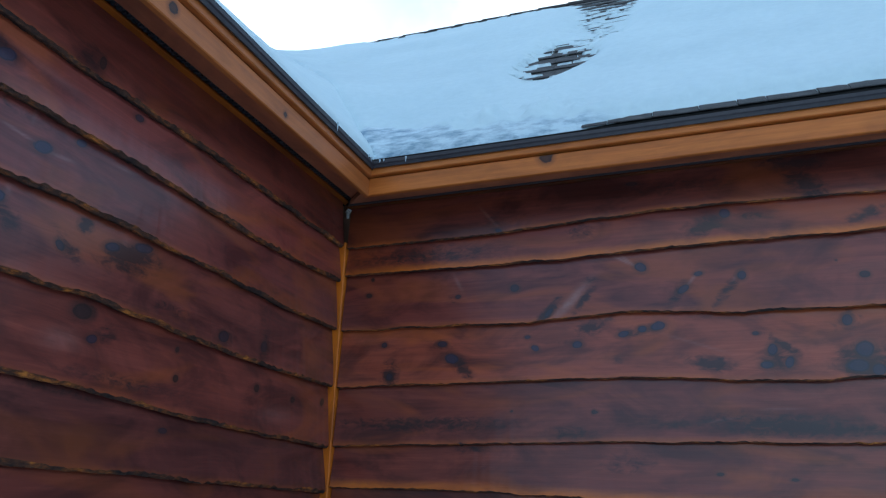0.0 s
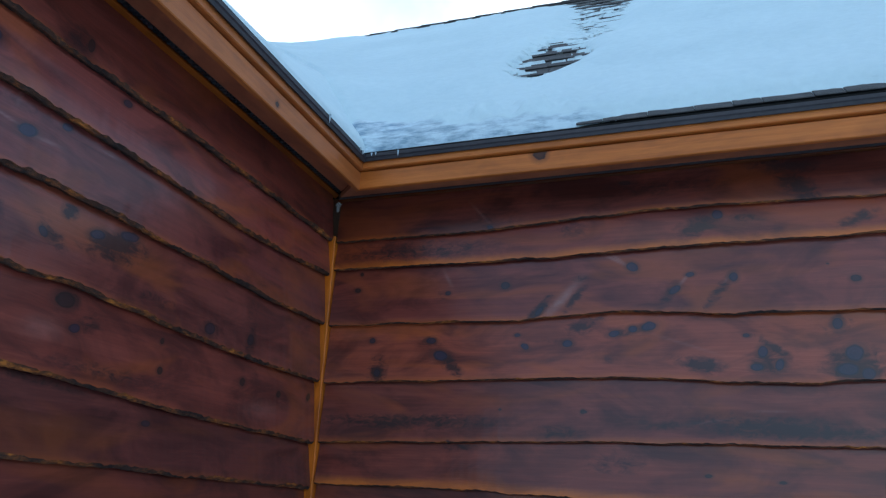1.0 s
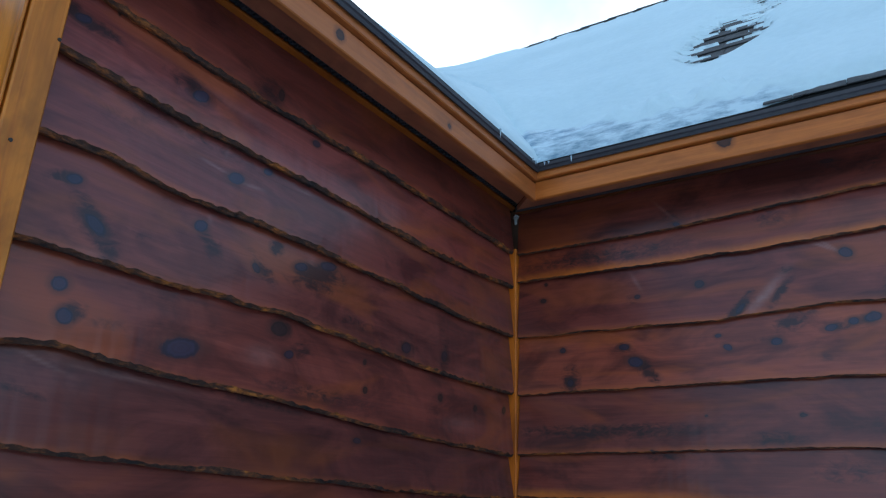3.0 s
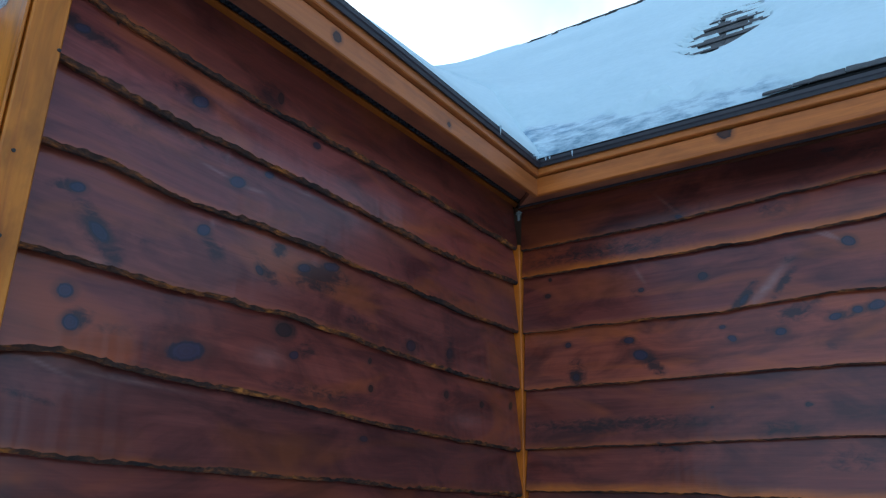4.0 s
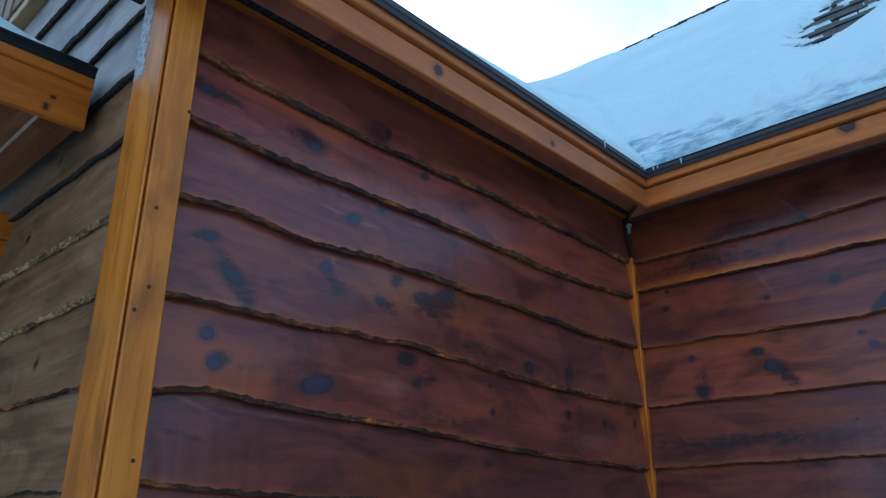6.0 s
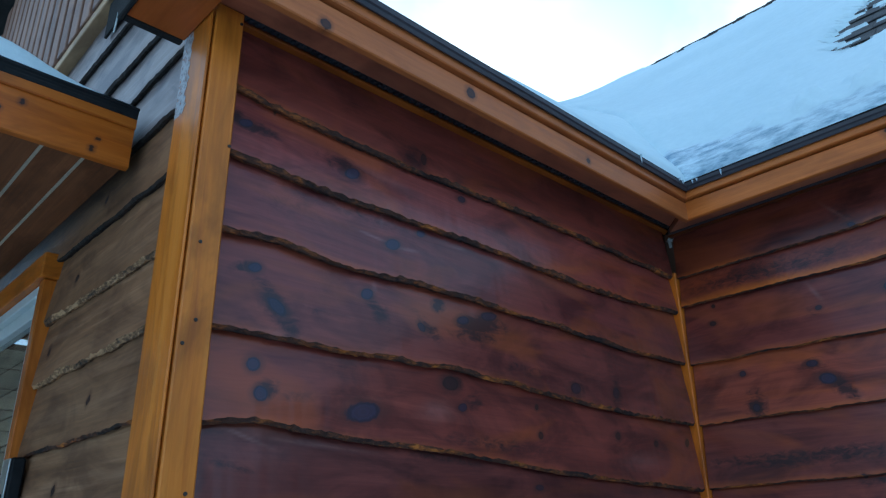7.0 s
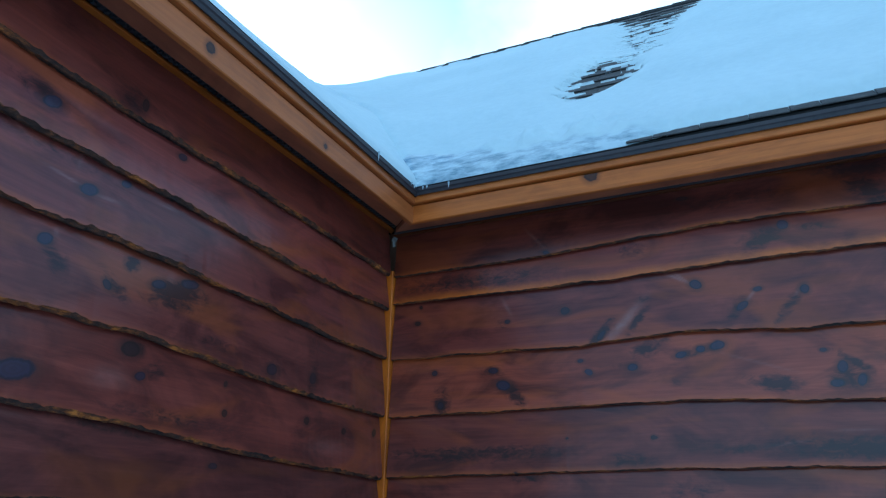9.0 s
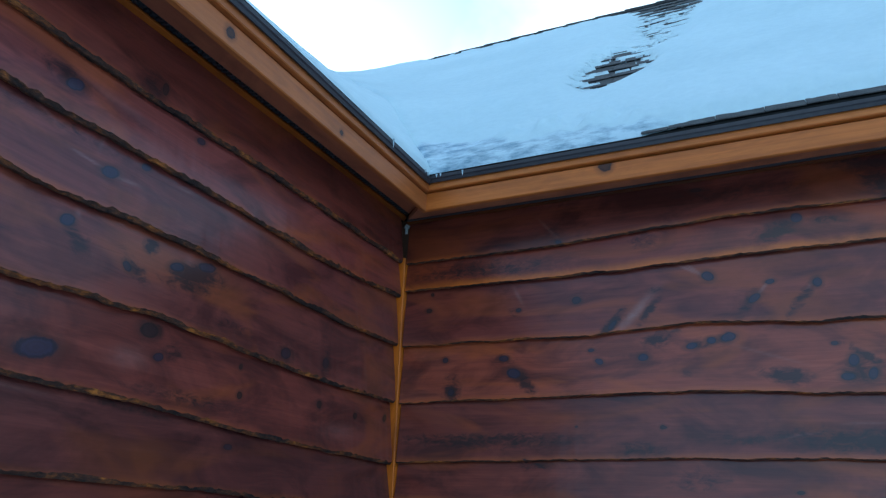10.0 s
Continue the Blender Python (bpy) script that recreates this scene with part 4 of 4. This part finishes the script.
put("roof_snow", outward(mesh_of("roof_snow", verts, faces, [SNOW], smooth=True)), None, "white snow layer lying on the west roof slope", "snow", kind="stuff")


# icicles on the drip edge
def icicle(p, length, r):
    bm = bmesh.new()
    bmesh.ops.create_cone(bm, cap_ends=True, segments=8, radius1=r * 0.15, radius2=r, depth=length)
    bmesh.ops.subdivide_edges(bm, edges=[e for e in bm.edges if abs(e.verts[0].co.z - e.verts[1].co.z) > length * 0.5], cuts=3)
    for v in bm.verts:
        v.co.x += 0.15 * r * noise.noise(v.co * 90 + Vector(p) * 7)
        v.co.y += 0.15 * r * noise.noise(v.co * 90 + Vector(p) * 3)
    me = bpy.data.meshes.new("icicle")
    bm.to_mesh(me)
    bm.free()
    me.materials.append(ICE)
    ob = put("icicle", me, None, "small clear icicle hanging from the black drip edge", "icicle", "icicles on the eaves")
    ob.location = (p[0], p[1], p[2] - length / 2)


for x, ln in ((0.325, 0.022), (0.238, 0.010), (0.222, 0.012)):
    icicle((x, -0.202, 2.497), ln, 0.004)
for y, ln in ((-0.50, 0.032), (-0.232, 0.014), (-0.255, 0.010)):
    icicle((0.202, y, 2.494), ln, 0.004)

# ---- porch beside the south wall ----
porch = empty("porch_roof", "low porch roof with an orange-stained eave against the south wall", "porch roof", "structure")
Y0, Y1 = -1.868, -4.2
put("fascia_board", run_mesh("fascia_board", PP, Y1, Y0, rect(-0.022, 0.0, 2.184, 2.296, cuts=8), TRIM, step=0.008, tint=(0.78, 0.62, 0.45), knots=((-1.944, 2.235, 0.006), (-1.955, 2.205, 0.008), (-2.11, 2.262, 0.008), (-2.15, 2.23, 0.007))), porch, "orange-stained fascia with small knots")
put("fascia_strip", run_mesh("fascia_strip", PP, Y1, Y0, rect(-0.020, 0.008, 2.288, 2.316), TRIM, tint=(0.72, 0.58, 0.42)), porch)
put("drip_edge", run_mesh("drip_edge", PP, Y1, Y0, [(-0.03, 2.315), (0.008, 2.315), (0.011, 2.322), (0.008, 2.3235), (0.013, 2.330), (0.010, 2.3315), (0.017, 2.337), (0.015, 2.343), (-0.03, 2.343)], BLACK), porch, "stepped black metal drip edge")
for i in range(26):
    y = Y0 - 0.005 - i * 0.088
    if i:
        put("ceiling_gap", box_mesh("ceiling_gap", (-2.2, y - 0.0035, 2.1885), (-0.404, y + 0.0035, 2.1965), LINE, c=0), porch, "pale line between ceiling boards")
    put("ceiling_board", box_mesh("ceiling_board", (-2.2, y - 0.0845, 2.190), (-0.404, y - 0.0035, 2.205), PORCH_WOOD, c=0.001, tint=(1 + 0.2 * noise.noise((i * 2.3, 0, 0)),) * 3), porch)
put("roof_deck", outward(mesh_of("roof_deck", [(-0.366, y, 2.341) for y in (Y0, Y1)] + [(-2.3, y, 2.86) for y in (Y0, Y1)] + [(-0.40, y, 2.215) for y in (Y0, Y1)] + [(-2.3, y, 2.7) for y in (Y0, Y1)],
                                  [(0, 1, 3, 2), (4, 5, 7, 6), (0, 4, 5, 1), (2, 3, 7, 6), (0, 2, 6, 4), (1, 5, 7, 3)], [DECK])), porch)
us, vs = np.linspace(0, 1.95, 50), np.linspace(0, 2.3, 60)
verts = []
for a in us:
    for c in vs:
        d = (0.012 + 0.085 * step_up(c, 0.02, 0.32)) * (1 - math.exp(-max(0, float(a) + 0.005 * noise.noise((c * 9, 0, 0))) / 0.05)) + 0.006 * noise.noise((a * 4, c * 4, 0))
        verts.append((-0.365 - a, Y0 - 0.004 - c, 2.344 + a * 0.262 + d))
faces = [(i * 60 + j, i * 60 + j + 1, (i + 1) * 60 + j + 1, (i + 1) * 60 + j) for i in range(49) for j in range(59)]
put("porch_snow", outward(mesh_of("porch_snow", verts, faces, [SNOW], smooth=True)), None, "soft white snow lying on the porch roof", "snow", kind="stuff")
put("porch_post", box_mesh("porch_post", (-0.50, -4.15, -0.05), (-0.40, -4.05, 2.19), TRIM, c=0.006), None, "square golden-stained post under the porch eave", "post", kind="structure")

# ---- band and upright siding on the gable above ----
upper = empty("gable_siding", "upright brown board siding above a pale band on the south gable", "siding", "structure")
put("band_board", run_mesh("band_board", PS, -3.3, -0.75, rect(-0.03, 0.026, 2.974, 3.012), BAND_WOOD, tint=(1, 1, 1)), upper, "pale weathered horizontal band board")
for i in range(20):
    x = -0.80 - i * 0.118
    top = min(4.5, BASE + (EDGE - x) - 0.1)
    if x < -2.05:
        top = min(4.5, BASE + (x + 4.4) - 0.1)
    put("upright_board", box_mesh("upright_board", (x - 0.042, YS - 0.034, 3.010), (x + 0.042, YS + 0.02, top), BATTEN_WOOD, c=0.003, tint=(1 + 0.22 * noise.noise((i * 1.7, 3, 0)),) * 3), upper)

# ---- window in the south wall ----
win = empty("window_1", "white-framed window with pale slats behind the glass and golden wood casing", "window", "structure")
put("casing_side", box_mesh("casing_side", (-0.975, YS - 0.020, 0.98), (-0.937, YS + 0.03, 2.062), TRIM, c=0.003, tint=(0.85, 0.75, 0.6)), win, "golden wood casing")
put("casing_side", box_mesh("casing_side", (-1.905, YS - 0.034, 0.98), (-1.82, YS + 0.03, 2.062), TRIM, c=0.003, tint=(0.85, 0.75, 0.6)), win)
put("casing_head", box_mesh("casing_head", (-1.92, YS - 0.032, 2.064), (-0.925, YS + 0.03, 2.138), TRIM, c=0.003, tint=(0.95, 0.85, 0.7)), win)
put("sill", box_mesh("sill", (-1.93, YS - 0.06, 0.94), (-0.90, YS + 0.03, 0.978), TRIM, c=0.004), win)
for lo, hi in (((-1.012, 0.98), (-0.986, 2.062)), ((-1.819, 0.98), (-1.78, 2.062)), ((-1.779, 2.03), (-1.013, 2.062)), ((-1.779, 0.98), (-1.013, 1.03))):
    put("window_frame", box_mesh("window_frame", (lo[0], YS - 0.012, lo[1]), (hi[0], YS + 0.05, hi[1]), WHITE, c=0.003), win)
put("sash_rail", box_mesh("sash_rail", (-1.779, YS + 0.006, 1.985), (-1.013, YS + 0.05, 2.028), WHITE, c=0.003), win)
pane = put("pane", box_mesh("pane", (-1.779, YS + 0.028, 1.03), (-1.013, YS + 0.033, 1.985), GLASS, c=0), win, "clear glass pane")
pane.visible_shadow = False
# Pale horizontal slats just behind the pane.
for i in range(11):
    z = 1.05 + i * 0.085
    put("pale_slat", box_mesh("pale_slat", (-1.775, YS + 0.050, z), (-1.014, YS + 0.056, z + 0.079), SLAT_PALE, c=0.002), win)

# unseen pale board wall at the porch's far end, added for the pane to reflect
reflected_wall = core("wall_for_reflection", "unseen pale board wall added for reflections in the window", ((-2.34, -4.2, 0.0), (-2.28, -1.87, 2.185)))
for i in range(25):
    z = 0.01 + i * 0.086
    put("board", box_mesh("board", (-2.279, -4.2, z), (-2.262, -1.87, z + 0.080), SLAT_PALE, c=0.003, tint=(1 + 0.1 * noise.noise((i * 1.9, 5, 0)),) * 3), reflected_wall)

# ---- doorbell ----
bell = empty("doorbell", "small black doorbell with a nickel face on the south wall", "doorbell", at=(-0.885, YS, 1.505))
put("body", box_mesh("body", (-0.031, -0.030, -0.063), (0.031, 0.004, 0.063), BLACK, c=0.006), bell)
put("face_plate", box_mesh("face_plate", (-0.028, -0.034, -0.060), (0.028, -0.0302, 0.060), SILVER, c=0.002), bell, "brushed nickel face plate")
bm = bmesh.new()
bmesh.ops.create_cone(bm, cap_ends=True, segments=20, radius1=0.013, radius2=0.012, depth=0.004, matrix=pose(0, -0.036, -0.035, 90, 0, 0))
me = bpy.data.meshes.new("button")
bm.to_mesh(me)
bm.free()
me.materials.append(BLACK)
put("button", me, bell, "round black push button")

# ---- dark sheet on the upper south wall, with a torn flap ----
dark_corner = empty("wall_dark_sheet", "black sheet with a torn pale flap on the upper south wall", "flashing")
put("dark_sheet", box_mesh("dark_sheet", (-0.84, YS - 0.012, 2.84), (-0.64, YS - 0.004, 3.10), DECK, c=0.001), dark_corner)
tri = outward(mesh_of("torn_flap", [(-0.72, YS - 0.014, 2.81), (-0.68, YS - 0.026, 2.83), (-0.705, YS - 0.022, 2.775), (-0.718, YS - 0.017, 2.81), (-0.68, YS - 0.029, 2.832), (-0.707, YS - 0.025, 2.777)],
                      [(0, 1, 2), (3, 5, 4), (0, 3, 4, 1), (1, 4, 5, 2), (2, 5, 3, 0)], [WHITE]))
put("torn_flap", tri, dark_corner, "torn white flap")

# ---- cobweb tuft under the eave corner ----
bm = bmesh.new()
bmesh.ops.create_icosphere(bm, subdivisions=3, radius=1)
for v in bm.verts:
    q = 1 + 0.9 * noise.noise(v.co * 2.3)
    v.co = Vector((0.010 * v.co.x * q, 0.008 * v.co.y * q, 0.009 * v.co.z * q + (-0.022 if v.co.z < -0.75 else 0)))
me = bpy.data.meshes.new("cobweb")
bm.to_mesh(me)
bm.free()
me.materials.append(WEB)
put("cobweb", me, None, "dusty grey cobweb tuft in the corner under the eaves", "cobweb").location = (0.009, -0.009, 2.390)

# ---- shingles where the snow leaves them bare ----
tab_meshes = []
for wd in (0.085, 0.115, 0.145, 0.175):
    tab_meshes.append((wd, box_mesh("shingle", (0.0005, 0.0, 0.0), (wd - 0.0005, 0.148, 0.0045), SHINGLE, c=0.0015)))


def lay(x0, x1, course, skip=lambda x, s: False):
    rng = random.Random(course * 7 + 1)
    x = x0 - rng.random() * 0.1
    while x < x1:
        wd, me = tab_meshes[rng.choice((0, 1, 1, 2, 3))]
        s = course * 0.143 - 0.004
        if not skip(x, s):
            ob = put("shingle", me, roof_north)
            lift = 0.007 + rng.random() * 0.001
            ob.matrix_basis = Matrix.Translation(north_roof(x, s, lift)) @ pose(0, 0, 0, 45 - 3.2, 0, 0)
        x += wd + 0.0005


lay(0.97, 2.7, 0)
lay(0.97, 2.7, 1)
for course in range(4, 22):
    s = course * 0.143
    lay(0.45 + (0.10 if s > 1.7 else 0), 1.05 + 0.12 * max(0, s - 1.5), course)
section = [(-0.1, -0.1), (-0.004, -0.004), (0.004, -0.004), (0.1, -0.1), (0.1, -0.092), (0.0, 0.008), (-0.1, -0.092)]
cap = outward(mesh_of("ridge_cap", [(x, y, z) for x in (0, 0.3) for y, z in section], [(j, (j + 1) % 7, 7 + (j + 1) % 7, 7 + j) for j in range(7)] + [tuple(range(7)), tuple(range(7, 14))], [DECK]))
for i in range(17):
    ob = put("ridge_cap", cap, roof_north)
    ob.matrix_basis = pose(-1.6 + i * 0.22, RIDGE - EDGE, RZ + 0.012 + RISE * (-1.6 + i * 0.22), 0, 1.2, 0)
